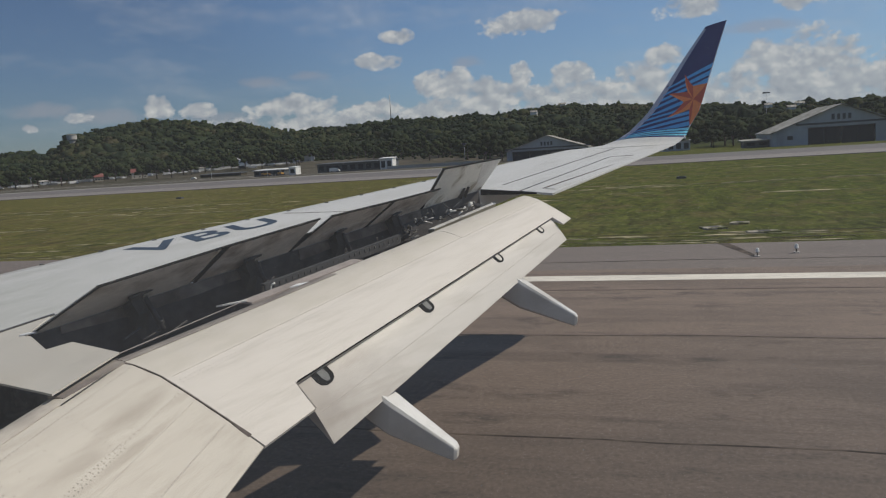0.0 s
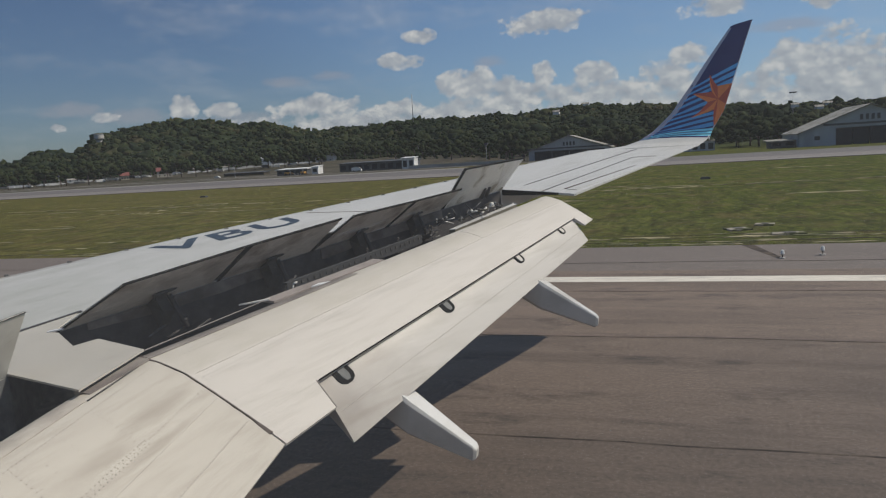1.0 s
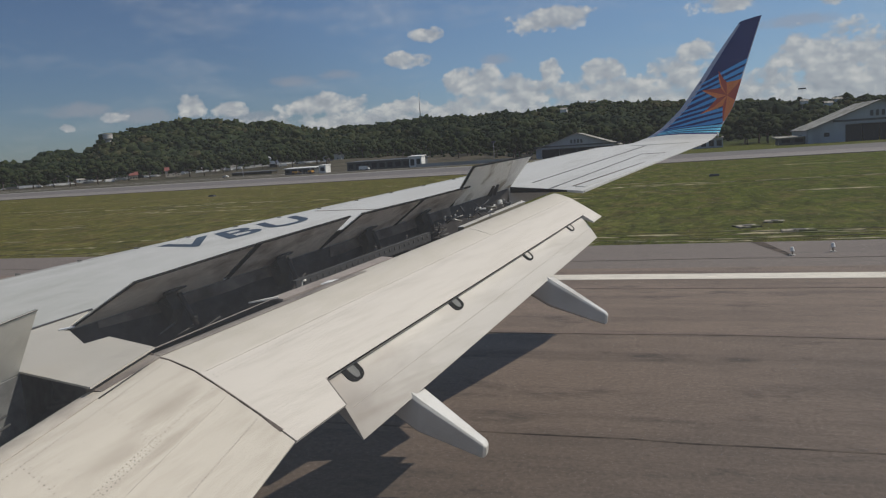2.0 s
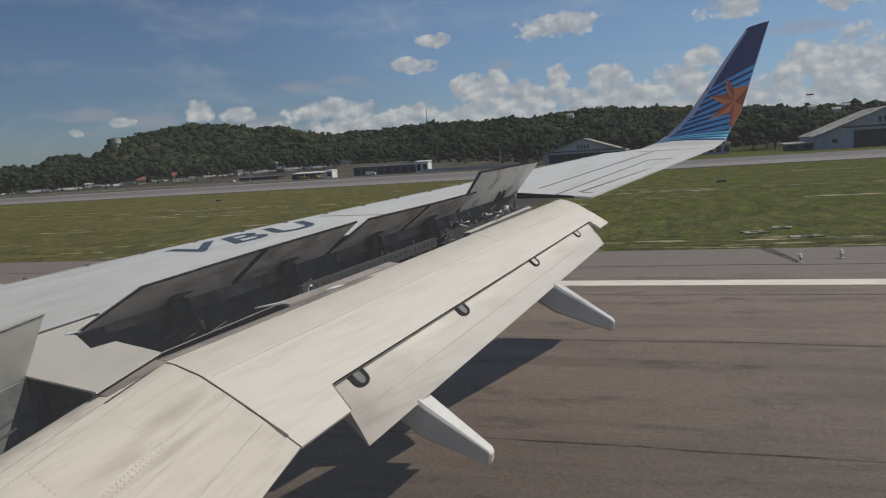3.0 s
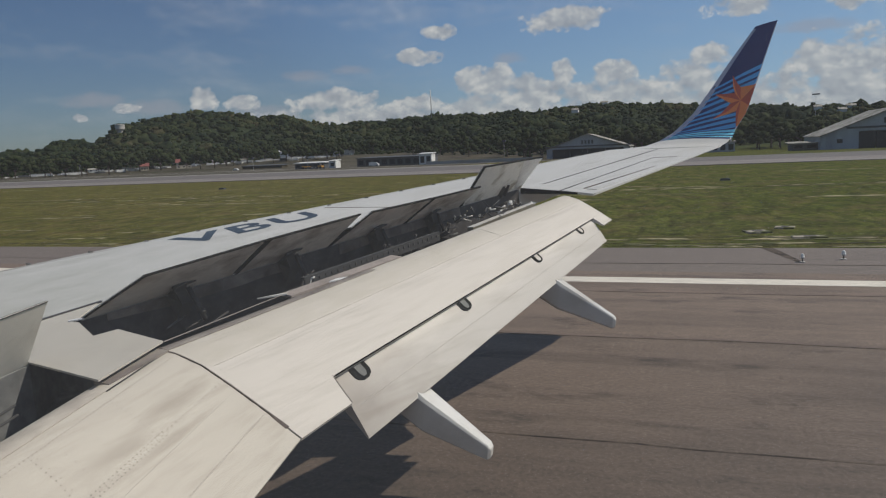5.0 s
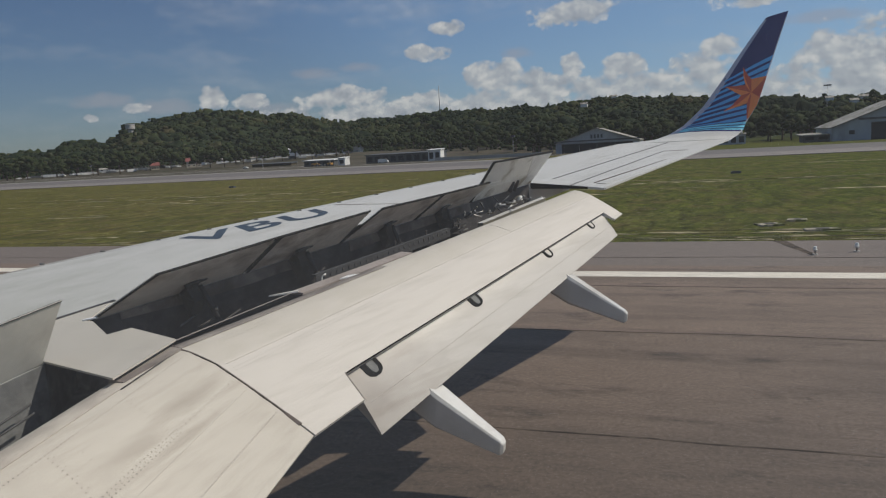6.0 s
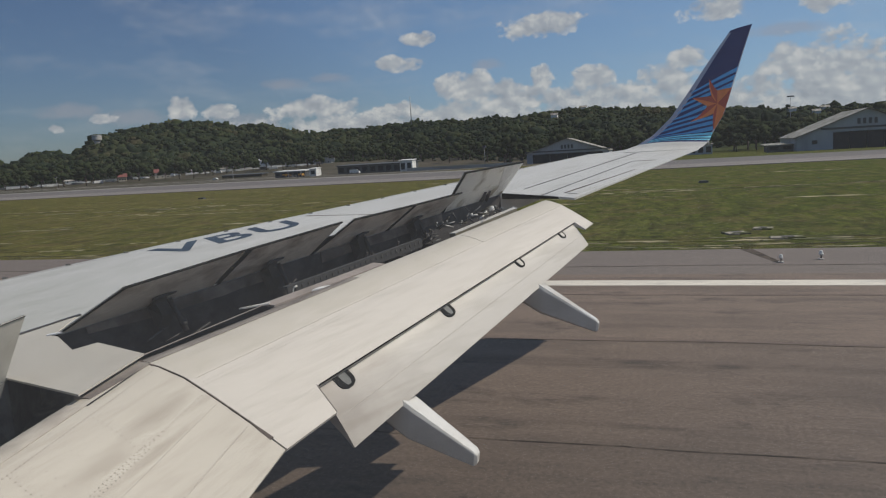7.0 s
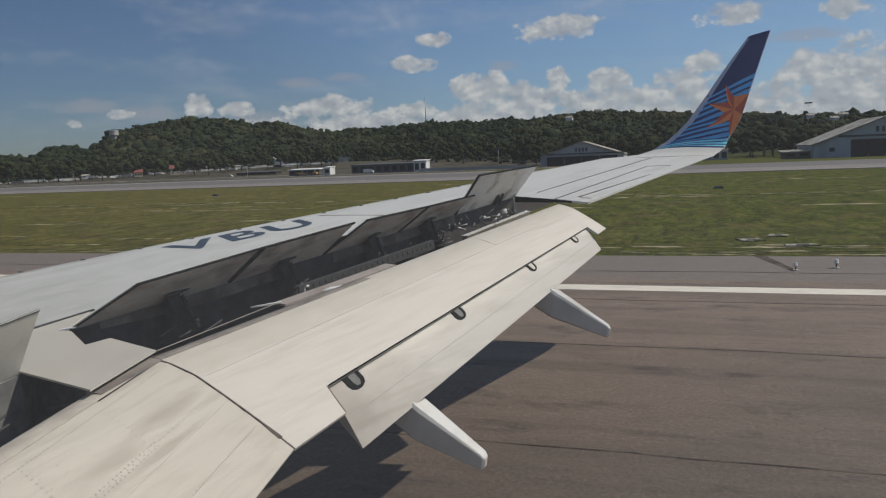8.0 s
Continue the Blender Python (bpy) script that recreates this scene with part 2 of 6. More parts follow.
M_BROWN = surface("edge_brown", (0.16, 0.138, 0.125), 0.75, dirt=(0.27, 0.245, 0.215), grain=(9, 0.2), stretch=(1, 0.5, 1), wear=(3.0, 0.45, 0.65), spec=0.2)
M_NOSE = surface("tan_flap_nose", (0.40, 0.365, 0.315), 0.7, dirt=(0.27, 0.235, 0.205), grain=(9, 0.15), stretch=(1, 0.5, 1), wear=(3.0, 0.48, 0.7), spec=0.2)
M_RUBBER = surface("black_seal", (0.025, 0.024, 0.024), 0.6, dirt=(0.05, 0.045, 0.04))
M_RIVET = surface("rivet_heads", (0.185, 0.165, 0.14), 0.65, dirt=(0.27, 0.245, 0.21), wear=(3.5, 0.45, 0.65))
M_RIVET_PALE = surface("faint_rivet_heads", (0.23, 0.205, 0.175), 0.65, dirt=(0.40, 0.37, 0.325), wear=(2.5, 0.4, 0.6))
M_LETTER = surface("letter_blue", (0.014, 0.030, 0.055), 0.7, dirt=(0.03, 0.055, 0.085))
M_NAVY = surface("winglet_navy", (0.009, 0.017, 0.115), 0.45, dirt=(0.014, 0.030, 0.14), grain=(20, 0.05))
M_SKYBLUE = surface("winglet_mid_blue", (0.075, 0.36, 0.70), 0.4, grain=(20, 0.05))
M_CYAN = surface("winglet_cyan", (0.26, 0.80, 0.95), 0.4, grain=(20, 0.05))
M_ORANGE = surface("star_orange", (0.86, 0.235, 0.05), 0.4, grain=(20, 0.05))
M_DEEP = surface("star_shade", (0.56, 0.085, 0.03), 0.4, grain=(20, 0.05))
M_EDGE = surface("bare_leading_edge", (0.44, 0.45, 0.52), 0.5, metal=0.1, grain=(20, 0.06))
M_CABIN = surface("fuselage_white", (0.75, 0.75, 0.74), 0.35, grain=(20, 0.03))


# ------------------------------------------------------------------ mesh helpers
def mesh_of(name, bm):
    me = bpy.data.meshes.new(name)
    bmesh.ops.recalc_face_normals(bm, faces=bm.faces)
    for e in bm.edges:
        if len(e.link_faces) == 2 and e.calc_face_angle(0.0) > 0.6:
            e.smooth = False
    bm.to_mesh(me)
    bm.free()
    return me


def part(name, bm, material, parent=None, label=""):
    """Links a bmesh (or a mesh) as one object, under parent if there is one."""
    me = mesh_of(name, bm) if isinstance(bm, bmesh.types.BMesh) else bm
    if not me.materials:
        me.materials.append(material)
    ob = new(name, me)
    if parent:
        ob.parent = parent
    return tagged(ob, label)


def thing(name, label, category, at=(0, 0, 0), group="", kind=""):
    ob = new(name)
    ob.location = at
    return tagged(ob, label, category, group, kind)


def prism(bm, top, drop):
    """A plate: its top outline and the offset to its underside."""
    d = Vector(drop)
    a = [bm.verts.new(p) for p in top]
    b = [bm.verts.new(Vector(p) + d) for p in top]
    bm.faces.new(a)
    bm.faces.new(b[::-1])
    for i in range(len(a)):
        j = (i + 1) % len(a)
        bm.faces.new((a[i], b[i], b[j], a[j]))
    return bm


def loft(bm, rings, caps=True, closed=True, smooth=True):
    """A skin over rings of equally many points."""
    vs = [[bm.verts.new(p) for p in r] for r in rings]
    n = len(vs[0])
    for r0, r1 in zip(vs, vs[1:]):
        for i in range(n if closed else n - 1):
            f = bm.faces.new((r0[i], r0[(i + 1) % n], r1[(i + 1) % n], r1[i]))
            f.smooth = smooth
    if caps:
        bm.faces.new(vs[0][::-1])
        bm.faces.new(vs[-1])
    return bm


def box(bm, x0, y0, z0, x1, y1, z1):
    return prism(bm, [(x0, y0, z1), (x1, y0, z1), (x1, y1, z1), (x0, y1, z1)], (0, 0, z0 - z1))


def rod(bm, a, b, r, sides=8, r2=None):
    a, b = Vector(a), Vector(b)
    q = (b - a).to_track_quat("Z", "Y")
    ring = lambda c, k: [c + q @ Vector((k * math.cos(i * math.tau / sides), k * math.sin(i * math.tau / sides), 0)) for i in range(sides)]
    return loft(bm, [ring(a, r), ring(b, r if r2 is None else r2)])


def lerp(a, b, t):
    return a + (b - a) * t


def pline(points, x):
    """Value at x of the broken line through points."""
    if x <= points[0][0]:
        return points[0][1]
    for (x0, y0), (x1, y1) in zip(points, points[1:]):
        if x <= x1:
            return y0 + (y1 - y0) * (x - x0) / (x1 - x0)
    return points[-1][1]


def ease(t):
    t = min(1.0, max(0.0, t))
    return t * t * (3 - 2 * t)

# ------------------------------------------------------------------ ground
def fall(y):
    """Height of the airfield: level at the runway, lower towards the hangars."""
    return -4.4 * ease((y - 110) / 330) + 6.7 * ease((y - 470) / 250)


def grass_material():
    mat = bpy.data.materials.new("mown_grass")
    mat.use_nodes = True
    n = Nodes(mat.node_tree)
    co = n.add("ShaderNodeTexCoord").outputs["Object"]
    fine = n.noise(n.scaled(co, (1.3, 0.6, 1)), 2.6, 8.0, 0.82)
    streak = n.noise(n.scaled(co, (0.06, 0.2, 1)), 1.0, 7.0, 0.7)
    patch = n.noise(n.scaled(co, (0.012, 0.05, 1)), 1.0, 5.0, 0.6)
    side = n.math("MULTIPLY_ADD", n.add("ShaderNodeSeparateXYZ", Vector=co).outputs[0], 0.012, n.math("MULTIPLY_ADD", patch, 0.6, 0.35))
    lush = n.ramp(side, (0.2, 0.0), (0.75, 1.0))
    low = n.mix(lush, (0.066, 0.070, 0.012), (0.041, 0.060, 0.004))
    high = n.mix(lush, (0.110, 0.096, 0.023), (0.076, 0.082, 0.009))
    col = n.mix(n.ramp(streak, (0.3, 0.25), (0.75, 0.85)), low, high)
    col = n.mix(n.ramp(patch, (0.54, 0.0), (0.74, 0.6)), col, n.mix(lush, (0.18, 0.14, 0.065), (0.11, 0.10, 0.04)))
    col = n.mix(1.0, col, n.ramp(fine, (0.36, 0.3), (0.64, 1.6)), "MULTIPLY")
    blotch = n.noise(n.scaled(co, (0.42, 0.3, 1)), 1.0, 8.0, 0.74)
    col = n.mix(n.ramp(blotch, (0.48, 0.0), (0.66, 0.65)), col, (0.118, 0.082, 0.032))
    col = n.mix(n.ramp(blotch, (0.30, 0.35), (0.42, 0.0)), col, (0.040, 0.062, 0.007))
    far = n.add("ShaderNodeVectorMath", Vector=co)
    far.operation = "LENGTH"
    clump = n.noise(n.scaled(co, (1.1, 0.4, 1)), 0.8, 7.0, 0.75)
    col = n.mix(1.0, col, n.ramp(clump, (0.38, 0.62), (0.62, 1.36)), "MULTIPLY")
    scrub = n.ramp(n.math("MULTIPLY_ADD", far.outputs["Value"], 0.001, n.math("MULTIPLY_ADD", patch, 0.1, -0.05)), (0.42, 0.0), (0.6, 1.0))
    col = n.mix(scrub, col, n.mix(patch, (0.024, 0.036, 0.017), (0.036, 0.046, 0.020)))
    b = n.add("ShaderNodeBsdfPrincipled", **{"Base Color": col, "Roughness": 0.95, "Specular IOR Level": 0.05})
    h = n.add("ShaderNodeBump", Strength=0.9, Distance=0.12, Height=fine)
    n.put(b.inputs["Normal"], h.outputs[0])
    o = n.add("ShaderNodeOutputMaterial")
    n.t.links.new(b.outputs[0], o.inputs[0])
    return mat


def asphalt_material(name, base, dark, streaks):
    mat = bpy.data.materials.new(name)
    mat.use_nodes = True
    n = Nodes(mat.node_tree)
    co = n.add("ShaderNodeTexCoord").outputs["Object"]
    stone = n.noise(n.scaled(co, (0.9, 1, 1)), 17.0, 9.0, 0.85)
    mid = n.noise(n.scaled(co, (0.8, 1.3, 1)), 2.6, 8.0, 0.75)
    rub = n.noise(n.scaled(co, (0.12, 1.1, 1)), 1.0, 7.0, 0.68)
    patch = n.noise(n.scaled(co, (0.09, 0.22, 1)), 1.0, 6.0, 0.65)
    col = n.mix(n.ramp(mid, (0.3, 0.0), (0.75, 1.0)), base, tuple(1.28 * v for v in base))
    col = n.mix(n.ramp(rub, (0.5, 0.0), (0.68, 0.6 * streaks)), col, dark)
    col = n.mix(n.ramp(patch, (0.48, 0.0), (0.7, 0.7 * streaks)), col, dark)
    lane = n.add("ShaderNodeSeparateXYZ", Vector=co).outputs[1]
    # darkest in the lanes nearest the centreline, stepping lighter at the joints
    worn = n.math("MULTIPLY", n.ramp(n.math("MULTIPLY", lane, 0.05), (0.36, 1.0), (0.52, 0.92), (0.55, 0.55), (0.78, 0.3), (0.8, 0.0)), n.ramp(patch, (0.3, 0.55), (0.65, 1.0)))
    col = n.mix(n.math("MULTIPLY", worn, 1.0 * streaks), col, dark)
    spot = n.noise(n.scaled(co, (0.5, 1.1, 1)), 1.0, 7.0, 0.7)
    col = n.mix(n.ramp(spot, (0.56, 0.0), (0.68, streaks)), col, dark)
    col = n.mix(1.0, col, n.ramp(stone, (0.32, 0.45), (0.68, 1.45)), "MULTIPLY")
    b = n.add("ShaderNodeBsdfPrincipled", **{"Base Color": col, "Roughness": 0.82, "Specular IOR Level": 0.3})
    h = n.add("ShaderNodeBump", Strength=0.5, Distance=0.01, Height=stone)
    n.put(b.inputs["Normal"], h.outputs[0])
    o = n.add("ShaderNodeOutputMaterial")
    n.t.links.new(b.outputs[0], o.inputs[0])
    return mat


M_GRASS = grass_material()
M_RUNWAY = asphalt_material("runway_asphalt", (0.153, 0.113, 0.087), (0.040, 0.0312, 0.0252), 0.74)
M_SHOULDER = asphalt_material("shoulder_asphalt", (0.139, 0.114, 0.098), (0.097, 0.080, 0.069), 0.45)
M_TAXI = asphalt_material("taxiway_concrete", (0.185, 0.163, 0.150), (0.115, 0.10, 0.09), 0.55)
M_TAXI_DARK = asphalt_material("taxiway_asphalt", (0.12, 0.108, 0.10), (0.08, 0.072, 0.066), 0.5)
M_PALE = surface("pale_concrete", (0.42, 0.40, 0.37), 0.8, dirt=(0.3, 0.28, 0.25), grain=(0.8, 0.1), wear=(0.05, 0.45, 0.7))
M_LINE = surface("white_runway_paint", (0.62, 0.57, 0.48), 0.7, dirt=(0.40, 0.37, 0.33), grain=(8, 0.12), stretch=(0.3, 1, 1), wear=(1.2, 0.5, 0.75))
M_CRACK = surface("dark_joint_sealant", (0.034, 0.028, 0.023), 0.9, dirt=(0.10, 0.079, 0.064), grain=(6, 0.3), wear=(1.4, 0.42, 0.58), spec=0.05)
M_DARK_LINE = surface("dark_line_in_grass", (0.040, 0.034, 0.018), 0.95, dirt=(0.085, 0.082, 0.026), grain=(3, 0.3), stretch=(0.35, 1, 1), wear=(0.7, 0.46, 0.56), spec=0.05)
M_DRY = surface("dry_yellow_grass", (0.36, 0.30, 0.18), 0.9, dirt=(0.11, 0.11, 0.045), grain=(3, 0.35), wear=(0.9, 0.4, 0.58), spec=0.1)


def ridge_height(a):
    """Skyline elevation (degrees) of the wooded hills by azimuth."""
    return pline(((-80, 1.2), (-56, 1.1), (-50, 1.05), (-48, 1.1), (-47, 1.6), (-46, 1.85), (-44.7, 1.5), (-43.8, 1.85), (-42.8, 2.7), (-40.5, 3.15), (-38, 3.5), (-36, 3.5),
                  (-33, 3.0), (-30.8, 3.05), (-27.9, 2.2), (-25.7, 2.3), (-22.7, 2.4), (-21, 2.6), (-15.6, 2.5), (-13.4, 2.6), (-11.7, 2.4), (-9, 2.7), (-7, 2.9), (-2.8, 2.6),
                  (1, 2.3), (5, 2.0), (7, 1.8), (13, 1.6), (30, 1.8), (80, 1.6)), a)


HILL_TOP = 1280.0


def foot(a):
    """Distance to the foot of the hills by azimuth."""
    return lerp(830.0, 640.0, ease((a + 26) / 14))



def hill(x, y):
    """Height of the land anywhere on the far side."""
    r = math.hypot(x, y)
    base = fall(y)
    a = math.degrees(math.atan2(x, y))
    if y < 0 or r < foot(a):
        return base
    top = 3.8 + math.tan(radians(ridge_height(a))) * HILL_TOP - 5.5 - base
    rise = ease((r - foot(a)) / (HILL_TOP - foot(a))) ** 0.9
    bumps = noise.fractal(Vector((x * 0.006, y * 0.006, 3.1)), 1.0, 2.1, 4) * 0.16
    back = 1.0 - 0.25 * ease((r - HILL_TOP - 60) / 900)
    return base + top * max(0.0, rise + bumps * math.sin(math.pi * min(1, rise))) * back


def build_ground():
    """One sheet to the horizon, with the hills rising out of it."""
    bm = bmesh.new()
    angles = [radians(a) for a in np.concatenate([np.arange(-180, -62, 6.0), np.arange(-62, 32, 0.75), np.arange(32, 180.1, 6.0)])]
    radii = [0.0, 8, 20, 40, 70, 100] + list(np.arange(116, 620, 9)) + list(np.arange(620, 1300, 30)) + [1340, 1450, 1700, 2100, 2800, 4200]
    centre = bm.verts.new((0, 0, -0.06))
    rows = []
    for r in radii[1:]:
        rows.append([bm.verts.new((r * math.sin(a), r * math.cos(a), hill(r * math.sin(a), r * math.cos(a)) - 0.06)) for a in angles[:-1]])
    n = len(rows[0])
    for i in range(n):
        bm.faces.new((centre, rows[0][i], rows[0][(i + 1) % n]))
    for r0, r1 in zip(rows, rows[1:]):
        for i in range(n):
            bm.faces.new((r0[i], r1[i], r1[(i + 1) % n], r0[(i + 1) % n])).smooth = True
    return tagged(part("ground", bm, M_GRASS), "mown green airfield grass with dry patches and hills", "ground", kind="structure")


build_ground()


def strip(name, material, y0, y1, x0, x1, label, category, lift=0.0, thick=0.05, steps=1, kind="structure", wobble=0.0):
    """A long flat band along the runway that follows the lie of the land."""
    bm = bmesh.new()
    ys = [lerp(y0, y1, i / max(1, steps)) for i in range(steps + 1)]
    nx = 260 if wobble else 1
    for i in range(nx + 1):
        x = lerp(x0, x1, i / nx)
        w = (noise.noise(Vector((x * 0.35, y0, 0))) + 0.5 * noise.noise(Vector((x * 2.3, y0, 7)))) * wobble
        for y in ys:
            bm.verts.new((x, y + w, fall(y) + lift))
    bm.verts.ensure_lookup_table()
    m = len(ys)
    faces = [bm.faces.new((bm.verts[i * m + j], bm.verts[(i + 1) * m + j], bm.verts[(i + 1) * m + j + 1], bm.verts[i * m + j + 1])) for i in range(nx) for j in range(m - 1)]
    got = bmesh.ops.extrude_face_region(bm, geom=faces)
    for v in got["geom"]:
        if isinstance(v, bmesh.types.BMVert):
            v.co.z -= thick
    return tagged(part(name, bm, material), label, category, kind=kind)


strip("runway", M_RUNWAY, -26, 23.2, -1500, 1500, "grey-brown asphalt runway with dark rubber streaks", "runway", 0.0, 0.3)
strip("runway_shoulder", M_SHOULDER, 23.2, 28.1, -1500, 1500, "dark asphalt shoulder beside the runway edge line", "pavement", -0.004, 0.3)
strip("edge_line", M_LINE, 21.44, 22.2, -1500, 1500, "worn white painted runway edge line", "road marking", 0.004, 0.003)
for y, w in ((10.57, 0.038), (15.67, 0.042), (20.17, 0.05), (24.61, 0.05)):
    strip("joint", M_CRACK, y, y + w, -90, 90, "dark sealed joint line in the asphalt", "pavement joint", 0.004, 0.003, wobble=0.11)
# dark lines; the first stands for shade under grass overhanging the shoulder
for y, w in ((28.1, 0.16), (29.55, 0.2), (31.4, 0.16)):
    strip("soil_edge", M_DARK_LINE, y, y + w, -90, 90, "broken dark line in the grass", "soil", -0.05, 0.02, wobble=0.28 if y > 29 else 0.06)
strip("taxiway_edge", M_TAXI, 109, 126, -1500, 1500, "pale concrete edge of the taxiway", "taxiway", 0.02, 0.3, 8)
strip("taxiway", M_TAXI_DARK, 126, 166, -1500, 1500, "dark asphalt taxiway beyond the grass", "taxiway", 0.015, 0.3, 10)
M_DIRT = surface("bare_dirt", (0.095, 0.078, 0.058), 0.9, dirt=(0.050, 0.046, 0.027), grain=(0.5, 0.2), stretch=(0.1, 1, 1), wear=(0.06, 0.36, 0.56), spec=0.1)
strip("dirt_field", M_DIRT, 181, 700, -1500, -62, "bare brown dirt and worn grass before the low buildings", "dirt", -0.02, 0.3, 60)
M_APRON = surface("apron_concrete", (0.34, 0.315, 0.29), 0.85, dirt=(0.12, 0.108, 0.09), grain=(0.6, 0.15), stretch=(0.05, 1, 1), wear=(0.22, 0.42, 0.62), spec=0.15)
strip("far_lane", M_APRON, 166, 181, -1500, -40, "pale worn concrete lane along the far taxiway edge", "lane", 0.02, 0.3, 6)
strip("perimeter_road", M_APRON, 396, 408, -1500, -225, "pale worn perimeter road before the trees", "road", 0.03, 0.3, 4)
strip("apron", M_APRON, 268, 300, -1500, -50, "pale concrete apron in front of low buildings", "apron", 0.03, 0.3, 6)
# ------------------------------------------------------------------ the aircraft
aircraft = thing("aircraft", "white airliner with cream flaps lowered and spoilers raised on the runway", "airliner")
aircraft.matrix_world = BANK


def zw(y):
    """Height of the wing's upper skin."""
    return 3.74 - 0.105 * (17.1 - y)


def hinge(y):
    return -4.75 + 0.372 * (y - 6.01)


def lead(y):
    return -7.24 + 0.617 * (y - 7.5)


def tail(y):
    return -1.26 + 0.346 * (y - 11.53)


def wing_box():
    """The fixed wing ahead of the spoiler hinge line, nose and belly included."""
    bm = bmesh.new()
    rings = []
    for y in (1.6, 3.4, 5.0, 5.21, 5.95, 6.01, 8.0, 10.0, 12.16, 14.0, 15.5, 16.5):
        aft = pline(((5.2, -4.33), (5.96, -4.77)), y) if y < 5.97 else hinge(y)
        le, z = lead(y) + max(0.0, 9.0 - y) * 0.09, zw(y)
        t = lerp(0.75, 0.20, (y - 1.6) / 15)
        rings.append([(aft, y, z), (lerp(aft, le, 0.5), y, z + 0.02), (le + 0.3, y, z + 0.025), (le + 0.02, y, z + 0.012), (le - 0.12, y, z - 0.03), (le - 0.28, y, z - 0.15),
                      (le - 0.36, y, z - 0.33), (le - 0.2, y, z - 0.25 - 0.5 * t), (lerp(le, aft, 0.4), y, z - 0.2 - t), (aft, y, z - 0.1 - 0.6 * t)])
    return part("wing_box", loft(bm, rings), M_WING, aircraft, "light grey painted upper skin")


wing_box()


def plate(name, corners, thick, material, parent, label="", lift=0.0):
    bm = prism(bmesh.new(), [(x, y, zw(y) + lift) for x, y in corners], (0, 0, -thick))
    return part(name, bm, material, parent, label)


def wedge(name, corners, material, parent, label=""):
    """A trailing-edge panel: corners (x, y, depth), thin at its tail."""
    bm = bmesh.new()
    a = [bm.verts.new((x, y, zw(y))) for x, y, d in corners]
    b = [bm.verts.new((x, y, zw(y) - d)) for x, y, d in corners]
    bm.faces.new(a)
    bm.faces.new(b[::-1])
    for i in range(len(a)):
        j = (i + 1) % len(a)
        bm.faces.new((a[i], b[i], b[j], a[j]))
    return part(name, bm, material, parent, label)


# fixed trailing panel between the two spoiler groups
plate("trailing_panel", ((-4.325, 5.2), (-3.54, 5.02), (-3.6, 5.69), (-4.17, 5.87), (-4.26, 5.715), (-4.66, 5.975), (-4.715, 5.97), (-4.92, 6.44), (-5.075, 5.93), (-5.12, 5.75), (-4.6, 5.35)), 0.014, M_PANEL, aircraft, "cream fixed panel at the trailing edge", 0.011)
# outer wing behind the hinge line
wedge("outer_panel", ((-2.455, 12.165, 0.04), (-1.82, 11.83, 0.03), (hinge(15.15) + 0.62, 15.15, 0.07), (tail(15.15), 15.15, 0.012), (tail(16.5), 16.5, 0.012), (hinge(16.5), 16.5, 0.14)), M_WING, aircraft, "light grey fixed panel ahead of the aileron")
ail = wedge("aileron", ((-1.79, 11.83, 0.03), (-1.305, 11.515, 0.03), (tail(15.146), 15.146, 0.012), (hinge(15.1) + 0.65, 15.146, 0.07)), M_WING, aircraft, "light grey aileron")
# black strip over the panel's end face, in place of a shaded gap
part("end_rib", prism(bmesh.new(), [(x - 0.005, y - 0.009, zw(y) - 0.004) for x, y in ((-2.455, 12.165), (-1.82, 11.83), (-1.28, 11.54))] + [(x - 0.005, y - 0.009, zw(y) - d) for x, y, d in ((-1.28, 11.54, 0.016), (-1.82, 11.83, 0.05), (-2.455, 12.165, 0.09))], (0.003, 0.006, 0)), M_BLACK, aircraft, "black strip for the shaded end")
part("aileron_gap", prism(bmesh.new(), [(-1.818, 11.84, zw(11.84) + 0.003), (-1.794, 11.83, zw(11.83) + 0.003), (hinge(15.12) + 0.648, 15.12, zw(15.12) + 0.003), (hinge(15.13) + 0.625, 15.13, zw(15.13) + 0.003)], (0, 0, -0.006)), M_RUBBER, aircraft, "dark gap along the aileron")
part("aileron_gap", prism(bmesh.new(), [(hinge(15.13) + 0.63, 15.13, zw(15.13) + 0.003), (tail(15.13) - 0.3, 15.13, zw(15.13) + 0.003), (tail(15.16) - 0.3, 15.165, zw(15.16) + 0.003), (hinge(15.16) + 0.63, 15.165, zw(15.16) + 0.003)], (0, 0, -0.006)), M_SEAL, aircraft, "dark gap at the aileron end")
plate("tab_gap", ((-1.50, 11.94), (-1.478, 11.93), (tail(14.0) - 0.2, 14.0), (tail(14.0) - 0.222, 14.0)), 0.006, M_SEAL, ail, "brown gap along the tab", 0.010)
plate("aileron_tab", ((-1.46, 11.9), (-1.30, 11.81), (tail(14.0) - 0.02, 14.0), (tail(14.0) - 0.2, 14.0)), 0.008, M_WING, ail, "", 0.008)
for y0, y1, f, mat in ((12.45, 16.4, 0.0, M_RUBBER), (6.2, 16.4, 0.93, M_RIVET)):
    bm = bmesh.new()
    n = 12
    for i in range(n):
        a, b = lerp(y0, y1, i / n), lerp(y0, y1, (i + 1) / n)
        pts = [((hinge(y) + 0.165 if f == 0 else lerp(hinge(y), lead(y), f)) + d, y, zw(y) + (0.004 if f == 0 else 0.018)) for y, d in ((a, 0), (a, 0.027), (b, 0.027), (b, 0))]
        prism(bm, pts, (0, 0, -0.01))
    part("skin_seam", bm, mat, aircraft)


